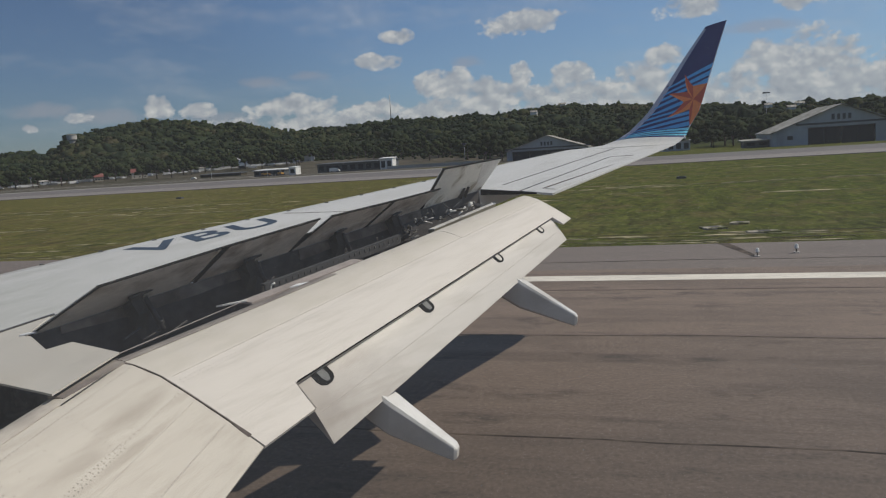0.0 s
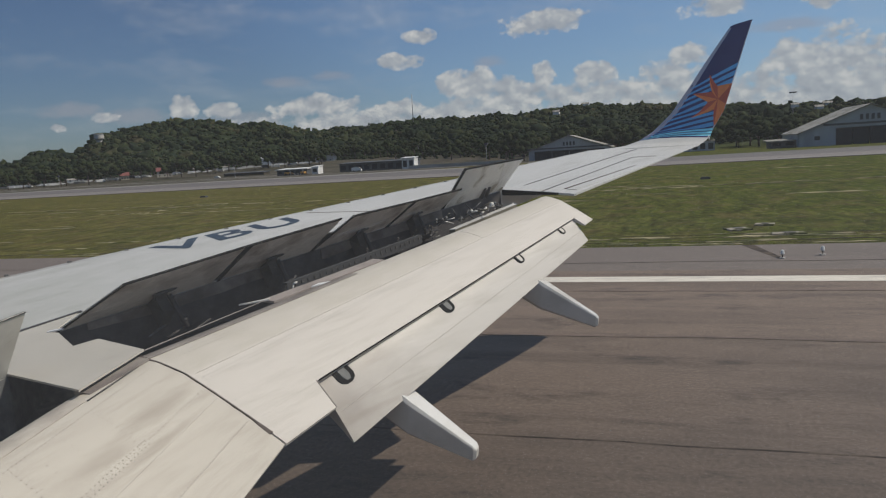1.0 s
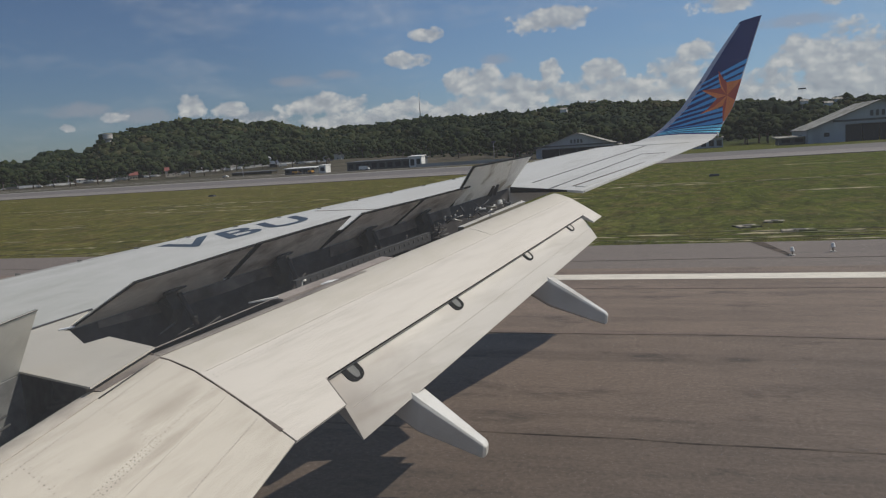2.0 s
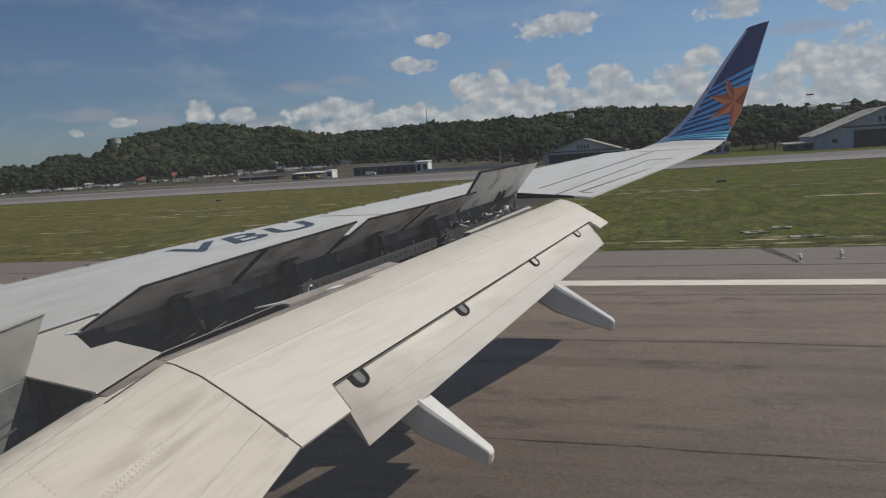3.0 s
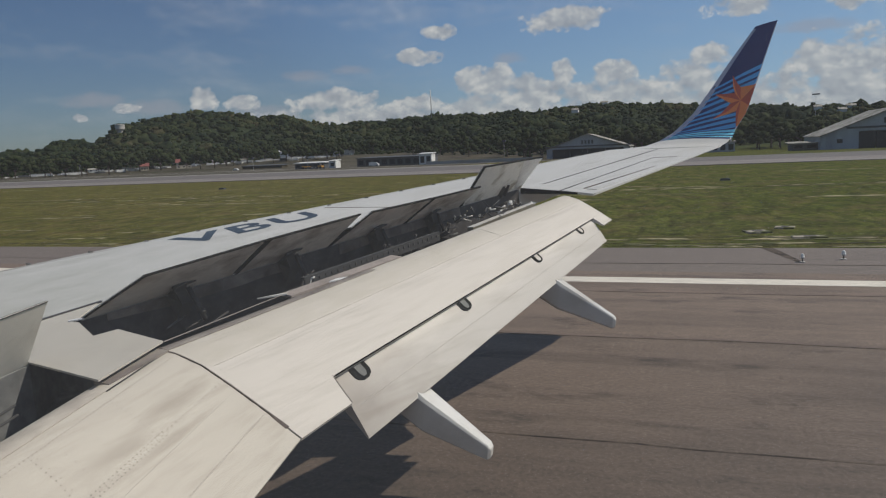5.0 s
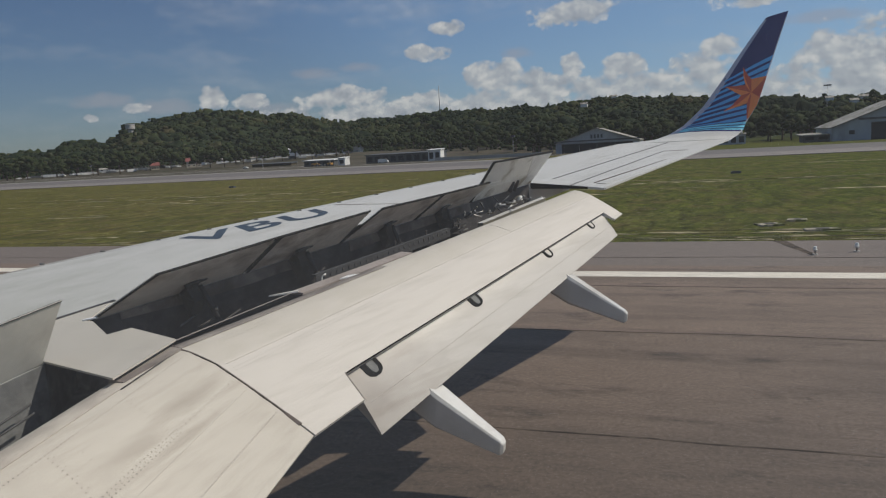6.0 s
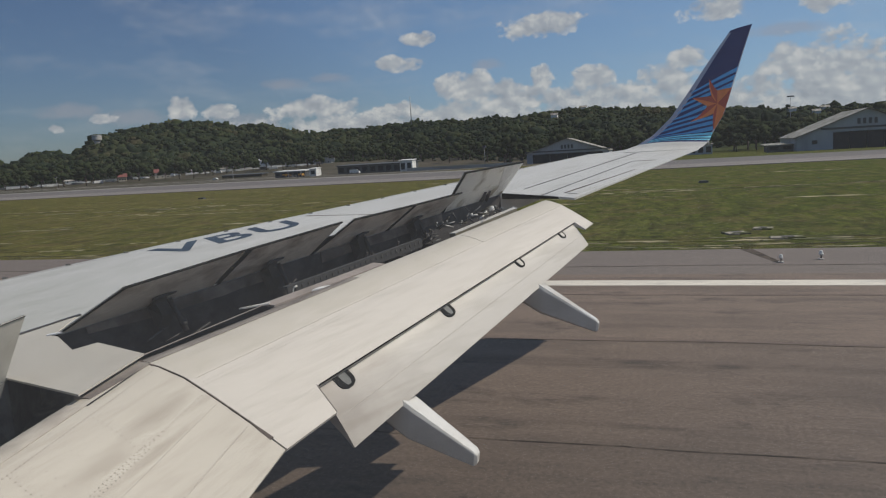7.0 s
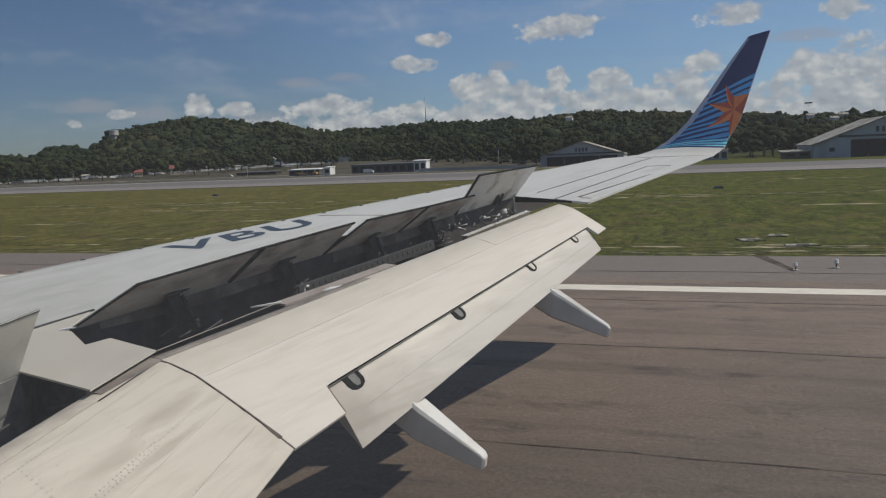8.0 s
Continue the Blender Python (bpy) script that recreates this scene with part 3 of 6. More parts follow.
part("skin_seam", prism(bmesh.new(), [(-4.96, 10.70, zw(10.7) + 0.03), (-4.96, 10.72, zw(10.72) + 0.03), (-3.60, 10.68, zw(10.68) + 0.02), (-3.60, 10.66, zw(10.66) + 0.02)], (0, 0, -0.012)), M_RIVET, aircraft)


# flaps: chord line from the nose to the tail, upper bulge in chord fractions
UPPER = ((0.0, 0.0), (0.1, 0.03), (0.28, 0.054), (0.5, 0.045), (0.76, 0.026), (1.0, 0.0))
LOWER = ((1.0, -0.012), (0.76, -0.045), (0.5, -0.09), (0.15, -0.15), (0.0, -0.15), (-0.07, -0.11), (-0.06, -0.05))


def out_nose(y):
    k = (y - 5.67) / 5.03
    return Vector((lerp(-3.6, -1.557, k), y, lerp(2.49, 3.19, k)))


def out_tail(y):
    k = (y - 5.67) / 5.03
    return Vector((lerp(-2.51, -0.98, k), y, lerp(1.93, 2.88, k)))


def cove_aft(y):
    """Rear limit of the bay behind the spoilers."""
    return -3.6 + 0.31 * (y - 5.67)


def in_nose(y):
    return Vector((-3.6 + 0.112 * (5.67 - y), y, 2.49 - 0.104 * (5.67 - y)))


def in_tail(y):
    return Vector((-2.515, y, 1.93 - 0.25 * (5.67 - y)))


def on_flap(nose, tail_, y, u, v=None):
    """A point on a flap's upper skin, or v chord lengths off its chord line."""
    a, b = nose(y), tail_(y)
    c = b - a
    up = Vector((-c.z, 0, c.x))
    if v is None:
        v = pline(UPPER, u)
    return a + c * u + up * v


def spans(a, b, step=0.12):
    n = max(1, int(math.ceil((b - a) / step)))
    return [lerp(a, b, i / n) for i in range(n + 1)]


def flap_skin(bm, nose, tail_, stations, end=1.0):
    rings = []
    for y in stations:
        up = [(u, v) for u, v in UPPER if u < end - 0.01] + [(end, pline(UPPER, end))]
        lo = [(end, pline(UPPER, end) - 0.02)] + [(u, v) for u, v in LOWER if u < end - 0.01]
        rings.append([on_flap(nose, tail_, y, u, v) for u, v in up + lo])
    return loft(bm, rings)


def rivets(bm, nose, tail_, y0, u0, y1, u1, pitch=0.04, r=0.0052):
    """A row of small raised heads between two places on a flap."""
    a, b = on_flap(nose, tail_, y0, u0), on_flap(nose, tail_, y1, u1)
    n = max(2, int((b - a).length / pitch))
    for i in range(n + 1):
        y, u = lerp(y0, y1, i / n), lerp(u0, u1, i / n)
        p = on_flap(nose, tail_, y, u)
        e = (on_flap(nose, tail_, y, u + 0.02) - p).normalized()
        s = Vector((e.z * 0, 1, 0.1)).normalized()
        up = e.cross(s).normalized()
        up = up if up.z > 0 else -up
        ring = [bm.verts.new(p + up * 0.001 + (e * math.cos(q) + s * math.sin(q)) * r) for q in (0, 1.05, 2.09, 3.14, 4.19, 5.24)]
        top = bm.verts.new(p + up * 0.003)
        for j in range(6):
            bm.faces.new((ring[j], ring[(j + 1) % 6], top))


def groove(bm, nose, tail_, places, width=0.008):
    """A thin dark panel joint laid along places (y, u)."""
    for (ya, ua), (yb, ub) in zip(places, places[1:]):
        n = max(1, int(abs(ub - ua) * 10) + 1, int(abs(yb - ya) / 0.12))
        for i in range(n):
            p = [on_flap(nose, tail_, lerp(ya, yb, k), lerp(ua, ub, k)) for k in (i / n, (i + 1) / n)]
            d = (p[1] - p[0]).normalized()
            side = d.cross(Vector((0.4, 0, 0.9))).normalized() * width / 2
            prism(bm, [q + Vector((0.001, 0, 0.003)) for q in (p[0] - side, p[0] + side, p[1] + side, p[1] - side)], (-0.002, 0, -0.005))


bm = bmesh.new()
END_UP = ((0.775, 6.246), (1.0, 6.158))
up_all = [(u, v) for u, v in UPPER if u < 0.99] + [(1.0, 0.0)]
low_all = [(1.0, -0.02)] + [(u, v) for u, v in LOWER if u < 0.99]
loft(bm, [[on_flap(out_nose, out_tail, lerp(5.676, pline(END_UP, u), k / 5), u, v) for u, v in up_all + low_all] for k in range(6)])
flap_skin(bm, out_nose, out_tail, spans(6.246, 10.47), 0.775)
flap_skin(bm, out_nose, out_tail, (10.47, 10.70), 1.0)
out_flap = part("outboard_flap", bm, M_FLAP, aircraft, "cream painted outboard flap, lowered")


def soiled_front(mat, nose, tail_, y0, y1, u1, colour):
    """Brownish film on the front of a flap that ends raggedly at the skin joint u1."""
    n = Nodes(mat.node_tree, False)
    b = [k for k in n.t.nodes if k.type == "BSDF_PRINCIPLED"][0]
    src = b.inputs["Base Color"].links[0].from_socket
    co = n.add("ShaderNodeTexCoord").outputs["Object"]
    sep = n.add("ShaderNodeSeparateXYZ", Vector=co)
    edge = [on_flap(nose, tail_, y, u1).x for y in (y0, y1)]
    k = (edge[1] - edge[0]) / (y1 - y0)
    ahead = n.math("SUBTRACT", n.math("MULTIPLY_ADD", sep.outputs[1], k, edge[0] - k * y0), sep.outputs[0])
    ragged = n.noise(n.scaled(co, (2.5, 1.2, 2.5)), 3.0, 7.0, 0.68)
    fac = n.math("MULTIPLY", n.ramp(ahead, (0.0, 0.0), (0.02, 0.75), (0.25, 1.0)), n.ramp(ragged, (0.3, 0.25), (0.7, 0.85)))
    n.put(b.inputs["Base Color"], n.mix(fac, src, colour))


soiled_front(M_FLAP, out_nose, out_tail, 5.7, 10.6, 0.315, (0.45, 0.412, 0.342))
bm = bmesh.new()
for u in (0.12, 0.36, 0.385):
    rivets(bm, out_nose, out_tail, 5.73, u, 10.62, u, 0.04, 0.0052)
tagged(part("rivet_rows", bm, M_RIVET, out_flap), kind="stuff")
bm = bmesh.new()
for u, y0, y1 in ((0.09, 5.75, 10.62), (0.60, 5.72, 7.2), (0.78, 5.75, 6.24)):
    rivets(bm, out_nose, out_tail, y0, u, y1, u, 0.04, 0.0044)
for y in (6.3, 6.95, 7.6, 8.25, 9.4):
    rivets(bm, out_nose, out_tail, y, 0.1, y, 0.36, 0.05, 0.0046)
tagged(part("rivet_rows", bm, M_RIVET_PALE, out_flap), kind="stuff")
for places, w in ((((5.72, 0.315), (10.66, 0.315)), 0.0022), (((9.05, 0.02), (9.06, 0.31)), 0.005)):
    bm = bmesh.new()
    groove(bm, out_nose, out_tail, places, w)
    part("panel_joint", bm, M_JOINT, out_flap)

bm = bmesh.new()
flap_skin(bm, in_nose, in_tail, spans(1.95, 5.664), 1.0)
in_flap = part("inboard_flap", bm, M_FLAP_IN, aircraft, "cream painted inboard flap, lowered")
bm = bmesh.new()
for u, pitch, size in ((0.10, 0.030, 0.0048), (0.422, 0.034, 0.0056), (0.437, 0.05, 0.0044), (0.452, 0.034, 0.0056), (0.75, 0.034, 0.0046)):
    rivets(bm, in_nose, in_tail, 3.4, u, 5.62 if size < 0.005 else 5.0, u, pitch, size)
rivets(bm, in_nose, in_tail, 5.0, 0.43, 5.62, 0.43, 0.04, 0.0046)
for y, u0, u1 in ((4.66, 0.15, 0.28), (4.46, 0.2, 0.31)):
    rivets(bm, in_nose, in_tail, y, u0, y, u1, 0.045, 0.0046)
for y in (4.3, 4.95):
    rivets(bm, in_nose, in_tail, y, 0.12, y, 0.42, 0.035, 0.005)
    rivets(bm, in_nose, in_tail, y + 0.03, 0.13, y + 0.03, 0.42, 0.07, 0.0036)
tagged(part("rivet_rows", bm, M_RIVET, in_flap), kind="stuff")
for u in (0.53, 0.755):
    bm = bmesh.new()
    groove(bm, in_nose, in_tail, ((3.0, u), (5.64, u)), 0.003)
    part("panel_joint", bm, M_JOINT, in_flap)

# brown strips along the flap noses
for own, nose, tail_, y0, y1, u1 in ((in_flap, in_nose, in_tail, 1.98, 5.655, 0.03), (out_flap, out_nose, out_tail, 5.685, 7.6, 0.03)):
    bm = loft(bmesh.new(), [[on_flap(nose, tail_, y, u, v) for u, v in ((-0.074, -0.07), (-0.066, -0.047), (-0.034, -0.020), (0.0, 0.004), (u1 * 0.5, 0.3 * u1 * 0.5 + 0.004), (u1, 0.3 * u1 + 0.004), (u1, -0.004), (-0.05, -0.06))] for y in spans(y0, y1)])
    part("nose_grime", bm, M_NOSE if own is in_flap else M_BROWN, own, "brown strip along the nose")
# dark line drawn on the skin for the gap between panel and flap
bm = loft(bmesh.new(), [[on_flap(in_nose, in_tail, y, u, pline(UPPER, u) + d) for u, d in ((0.031, 0.005), (0.039, 0.005), (0.039, 0.0), (0.031, 0.0))] for y in (5.02, 5.655)])
part("nose_seal", bm, M_RUBBER, in_flap, "thin dark line for the gap at the panel")
# dark strip painted where the shade changes at the flap end
bm = loft(bmesh.new(), [[on_flap(out_nose, out_tail, pline(END_UP, u) + y, u, pline(UPPER, u) + d) for y, d in ((-0.008, 0.002), (0.0005, 0.001), (0.0005, -0.03), (-0.008, -0.03))] for u in (0.78, 0.84, 0.9, 0.95, 0.998)])
part("end_edge", bm, M_BROWN, out_flap, "dark strip for the shade at the flap end")

# seal between the two flaps, swollen at its ends
bm = bmesh.new()
rings = []
for k in range(33):
    u = lerp(-0.03, 0.9, k / 32)
    w = 0.007 + 0.004 * noise.noise(Vector((k * 0.55, 2.0, 0))) + 0.009 * (1 - ease(k / 3)) + 0.007 * ease((k - 27) / 3)
    rings.append([on_flap(out_nose, out_tail, y, u, pline(UPPER, max(0, u)) + d) for y, d in ((5.67 - w, 0.001), (5.67 - 0.4 * w, 0.006), (5.67 + 0.4 * w, 0.006), (5.67 + w, 0.001), (5.67 + w, -0.03), (5.67 - w, -0.03))])
part("flap_seal", loft(bm, rings), M_SEAL, aircraft, "brown weathered rubber seal")

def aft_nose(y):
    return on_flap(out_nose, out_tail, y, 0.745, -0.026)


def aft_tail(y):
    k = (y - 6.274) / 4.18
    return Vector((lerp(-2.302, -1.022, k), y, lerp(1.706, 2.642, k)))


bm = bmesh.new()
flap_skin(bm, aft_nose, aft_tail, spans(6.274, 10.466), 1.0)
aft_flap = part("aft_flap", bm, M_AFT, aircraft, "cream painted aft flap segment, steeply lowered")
bm = bmesh.new()
groove(bm, aft_nose, aft_tail, ((6.33, 0.55), (10.43, 0.55)), 0.003)
part("panel_joint", bm, M_JOINT, aft_flap)
bm = loft(bmesh.new(), [[on_flap(out_nose, out_tail, y, 0.775 + du, pline(UPPER, 0.775) + dv) for du, dv in ((-0.001, 0.002), (0.003, 0.001), (0.003, -0.014), (-0.001, -0.012))] for y in spans(6.262, 10.47)], smooth=False)
part("trailing_seal", bm, M_BLACK, out_flap, "thin black seal")
for y, s, wide in ((6.515, 0.082, 0.42), (7.86, 0.074, 0.42), (9.157, 0.064, 0.44), (10.13, 0.054, 0.44)):
    # dark slotted bracket with a link in it
    ring = [(math.cos(math.pi * q / 5) * s, 0.17 + math.sin(math.pi * q / 5) * 0.12) for q in range(6)] + [(-s, -0.03), (s, -0.03)]
    bm = prism(bmesh.new(), [on_flap(aft_nose, aft_tail, y + dy, u, pline(UPPER, max(0, u)) + 0.016) for dy, u in ring], (-0.02, 0, -0.02))
    br = part("flap_bracket", bm, M_BLACK, aft_flap, "black bracket slot")
    top = [on_flap(aft_nose, aft_tail, y + dy * s, u, pline(UPPER, max(0, u)) + 0.028) for dy, u in ((-wide, -0.02), (wide, -0.02), (wide, 0.17), (wide * 0.5, 0.235), (-wide * 0.5, 0.235), (-wide, 0.17))]
    part("link", prism(bmesh.new(), top, (-0.012, 0, -0.012)), M_BRACKET if y < 8 else M_FLAP, br, "grey metal link" if y < 8 else "pale link")


def fairing(y, tip, start, w):
    """A drooped flap-track fairing: boat-shaped, flat-topped, tapering to a blunt tail."""
    bm = bmesh.new()
    rings = []
    run = (tip[0] - start[0], tip[1] - start[1])
    for k, deep, half in ((-0.95, 0.03, 0.3), (-0.42, 0.31, 0.92), (0.0, 0.30, 0.98), (0.96, 0.13, 0.5), (1.0, 0.085, 0.32)):
        top = (start[0] + run[0] * k, start[1] + run[1] * k - (0.015 if k == 1.0 else 0.0))
        x, z = top
        h = w * half
        rings.append([(x, y - h * 0.86, z), (x, y + h * 0.86, z), (x, y + h, z - 0.12 * deep), (x - 0.1 * deep, y + h * 0.94, z - 0.9 * deep), (x - 0.16 * deep, y + h * 0.5, z - deep),
                      (x - 0.16 * deep, y - h * 0.5, z - deep), (x - 0.1 * deep, y - h * 0.94, z - 0.9 * deep), (x, y - h, z - 0.12 * deep)])
    loft(bm, rings, smooth=False)
    bmesh.ops.bevel(bm, geom=list(bm.edges), offset=0.012, segments=2, affect="EDGES", clamp_overlap=True)
    return part("flap_track_fairing", bm, M_FAIR, aircraft, "white boat-shaped fairing under the flap")


fairing(6.966, (-1.549, 1.438), (-2.075, 1.828), 0.12)
fairing(9.287, (-0.798, 1.976), (-1.373, 2.362), 0.102)


# spoilers: hinge ends and raised edge ends
def spoiler(name, a, b, c, d, label, under, edge=0.035, cap=0.006, trail=0.016):
    """a, b: hinge ends; c, d: raised edge ends (inner a and c, outer b and d)."""
    a, b, c, d = (Vector(p) for p in (a, b, c, d))
    n = (b - a).cross(c - a).normalized()
    n = n if n.z > 0 else -n
    root = thing_part(name, label)
    part("upper_skin", prism(bmesh.new(), [a, b, d, c], -n * 0.004), M_WING, root, "light grey upper skin")
    lo = -n * 0.0045
    part("underside", prism(bmesh.new(), [a + lo, b + lo, d + lo + (d - b) * 0.002, c + lo + (c - a) * 0.002], -n * 0.006), under, root, "stained underside")
    rim = -n * 0.004
    for p, q, r, t in ((c, d, (a - c).normalized(), "trailing_seal"), (a, c, (b - a).normalized(), "edge_seal")):
        w = trail if t == "trailing_seal" else edge
        out = r * -min(0.006, trail)
        part(t, prism(bmesh.new(), [p - n * 0.0108 + out, q - n * 0.0108 + out, q + r * w - n * 0.0108, p + r * w - n * 0.0108], rim), M_BLACK, root, "black edge strip")
    out = (c - a).normalized()
    part("edge_cap", prism(bmesh.new(), [c + n * 0.001, d + n * 0.001, d + out * cap + n * 0.001, c + out * cap + n * 0.001], -n * (cap + 0.006)), M_BLACK, root, "thin black trailing cap")
    if name == "spoiler":
        for k, w in ((0.28, 0.05), (0.40, 0.02)):
            p0, p1, q0, q1 = lerp(a, c, k), lerp(b, d, k), lerp(a, c, k + w), lerp(b, d, k + w)
            low = -n * 0.0108
            part("doubler", prism(bmesh.new(), [lerp(p0, p1, 0.05) + low, lerp(p0, p1, 0.97) + low, lerp(q0, q1, 0.97) + low, lerp(q0, q1, 0.05) + low], -n * 0.003), under, root)
    return root


def thing_part(name, label):
    ob = new(name)
    ob.parent = aircraft
    return tagged(ob, label)


def up(x, y, dz):
    return (x, y, zw(y) + dz)


def raised(y, h, dz):
    """Raised edge for a hinge place: h aft of it at right angles, dz higher."""
    return up(hinge(y) + 0.937 * h, y - 0.349 * h, dz)


spoiler("spoiler", up(hinge(6.02), 6.02, 0), up(hinge(7.40), 7.40, 0), up(-4.06, 6.06, 0.375), raised(7.38, 0.62, 0.395), "raised outboard spoiler panel", M_SPOIL)
spoiler("spoiler", up(hinge(7.41), 7.41, 0), up(hinge(8.58), 8.58, 0), raised(7.39, 0.62, 0.395), raised(8.54, 0.58, 0.39), "raised outboard spoiler panel", M_SPOIL, 0.075)
spoiler("spoiler", up(hinge(8.587), 8.587, 0), up(hinge(9.71), 9.71, 0), raised(8.70, 0.57, 0.38), raised(9.70, 0.503, 0.333), "raised outboard spoiler panel", M_SPOIL)
spoiler("spoiler", up(hinge(9.72), 9.72, 0), up(hinge(10.74), 10.74, 0), raised(9.71, 0.502, 0.332), raised(10.66, 0.45, 0.30), "raised outboard spoiler panel", M_SPOIL, 0.06)
spoiler("spoiler", up(hinge(10.76), 10.76, 0), up(-2.47, 12.15, 0), raised(10.66, 0.5, 0.55), up(-2.05, 11.86, 0.49), "outermost spoiler panel, raised highest", M_SPOIL_PALE, 0.06)
sa, sb, sc, sd = (Vector(p) for p in (up(hinge(10.76), 10.76, 0), up(-2.47, 12.15, 0), raised(10.66, 0.5, 0.55), up(-2.05, 11.86, 0.49)))
below = (sb - sa).cross(sc - sa).normalized()
below = below if below.z < 0 else -below
on_outer = lambda along, rise: lerp(lerp(sa, sb, along), lerp(sc, sd, along), rise) + below * 0.0125
# paler triangle laid over the outer corner of the underside
part("clean_corner", prism(bmesh.new(), [on_outer(0.985, 0.12), on_outer(0.99, 0.96), on_outer(0.66, 0.96), on_outer(0.86, 0.12)], below * 0.003), M_SPOIL_CORNER, aircraft, "pale corner of the spoiler underside")
part("end_tab", prism(bmesh.new(), [up(-4.77, 5.985, 0.02), up(-4.66, 6.035, 0.03), up(-4.65, 6.01, 0.03), up(-4.76, 5.962, 0.02)], (0, 0, -0.01)), M_CABIN, aircraft, "small white tab at the spoiler hinge")
part("hinge_roller", rod(bmesh.new(), up(hinge(7.41) + 0.03, 7.38, 0.01), up(hinge(7.41) + 0.03, 7.46, 0.01), 0.014), M_FAIR, aircraft, "small white hinge roller")
for y in (11.52, 11.62):
    part("spoiler_bracket", prism(bmesh.new(), [up(hinge(y) + 0.05, y, 0.0), up(hinge(y) + 0.15, y - 0.04, 0.135), up(hinge(y) + 0.18, y - 0.05, 0.135), up(hinge(y) + 0.11, y - 0.02, -0.03)], (0.006, 0.016, 0)), M_COVE, aircraft, "dark spoiler bracket")
spoiler("ground_spoiler", up(-4.335, 1.95, 0), up(-4.335, 5.19, 0), up(-4.09, 1.95, 0.445), up(-4.085, 5.192, 0.449), "raised inboard ground spoiler", M_SPOIL_GREY, 0.008, 0.001, 0.0025)

# black sheet added to block sun through the foot of a spoiler gap
web = [Vector(p) for p in (up(hinge(8.575), 8.575, 0), raised(8.535, 0.58, 0.39), raised(8.71, 0.57, 0.38), up(hinge(8.595), 8.595, 0))]
part("gap_web", prism(bmesh.new(), [web[0], lerp(web[0], web[1], 0.55), lerp(web[3], web[2], 0.55), web[3]], (0.006, -0.002, -0.012)), M_BLACK, aircraft, "black sheet added between spoilers")

# the open cove behind the spoilers, its shade put into the dark skin
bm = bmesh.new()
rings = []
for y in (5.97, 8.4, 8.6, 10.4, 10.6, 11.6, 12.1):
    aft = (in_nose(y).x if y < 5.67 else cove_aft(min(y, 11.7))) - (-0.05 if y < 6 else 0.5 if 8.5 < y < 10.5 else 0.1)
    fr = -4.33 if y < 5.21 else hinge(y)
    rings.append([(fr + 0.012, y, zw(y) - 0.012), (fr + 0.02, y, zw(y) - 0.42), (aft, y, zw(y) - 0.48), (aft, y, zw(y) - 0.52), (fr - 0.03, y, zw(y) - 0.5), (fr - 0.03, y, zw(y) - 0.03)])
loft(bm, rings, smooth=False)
part("cove_liner", bm, M_COVE, aircraft, "dark bay behind the spoilers, shade put into its colour")
# inner bay: the grey of its skin stands in for shade too
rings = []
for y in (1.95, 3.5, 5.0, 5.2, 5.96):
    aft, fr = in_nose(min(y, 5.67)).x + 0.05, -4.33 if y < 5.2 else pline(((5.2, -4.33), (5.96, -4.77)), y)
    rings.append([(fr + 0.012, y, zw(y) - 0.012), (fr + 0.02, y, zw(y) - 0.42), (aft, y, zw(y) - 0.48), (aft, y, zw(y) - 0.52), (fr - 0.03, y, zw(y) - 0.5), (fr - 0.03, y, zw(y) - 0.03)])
part("bay_liner", loft(bmesh.new(), rings, smooth=False), M_BAY, aircraft, "darkened bay behind the ground spoiler")
# rib keeps sun from the panel notch off the bay skin
part("bay_rib", prism(bmesh.new(), [(-4.66, 5.70, zw(5.7) - 0.03), (-3.66, 5.62, zw(5.62) - 0.03), (-3.66, 5.62, zw(5.62) - 0.5), (-4.66, 5.70, zw(5.7) - 0.5)], (0.0, 0.02, 0)), M_BAY, aircraft, "black strip for the shaded end of the bay")
for a, b in (((-4.2, 4.55, 2.20), (-4.2, 4.96, 2.285)), ((-4.18, 4.6, 2.155), (-4.18, 4.96, 2.225))):
    part("bay_strut", rod(bmesh.new(), a, b, 0.009), M_BEAM, aircraft, "grey strut in the bay")
bm = bmesh.new()


def cove(y, f, dz):
    """A place in the cove: f from the hinge line (0) to the flap nose (1), dz from the wing skin."""
    return Vector((lerp(hinge(y), cove_aft(y), f), y, zw(y) + dz))


# spar faces below the spoiler hinges, a half-tone for the fade into shade
for lo, hi in ((6.25, 8.2), (8.7, 10.75)):
    bm = bmesh.new()
    for y0, y1 in zip(spans(lo, hi, 0.19), spans(lo, hi, 0.19)[1:]):
        d0, d1 = (0.07 + 0.05 * ease((y - 6.2) / 0.8) + 0.03 * noise.noise(Vector((y * 2.1, 4, 0))) for y in (y0, y1))
        prism(bm, [(hinge(y0) + 0.022, y0, zw(y0) - 0.012), (hinge(y1) + 0.022, y1, zw(y1) - 0.012), (hinge(y1) + 0.03, y1, zw(y1) - d1), (hinge(y0) + 0.03, y0, zw(y0) - d0)], (-0.006, 0, 0))
    bmesh.ops.remove_doubles(bm, verts=list(bm.verts), dist=0.0005)
    part("spar_face", bm, M_SPAR, aircraft, "brown-grey spar face")
# perforated beam ahead of the flap
cb = part("cove_beam", loft(bmesh.new(), [[cove(y, lerp(0.70, 0.74, k), -0.015) + Vector((dx, 0, dz)) for dx, dz in ((-0.05, 0), (0, 0), (0, -0.10), (-0.012, -0.10), (-0.012, -0.014), (-0.05, -0.014))] for y, k in ((7.4, 0), (8.3, 0.5), (9.3, 1))], smooth=False), M_BEAM, aircraft, "perforated grey beam")
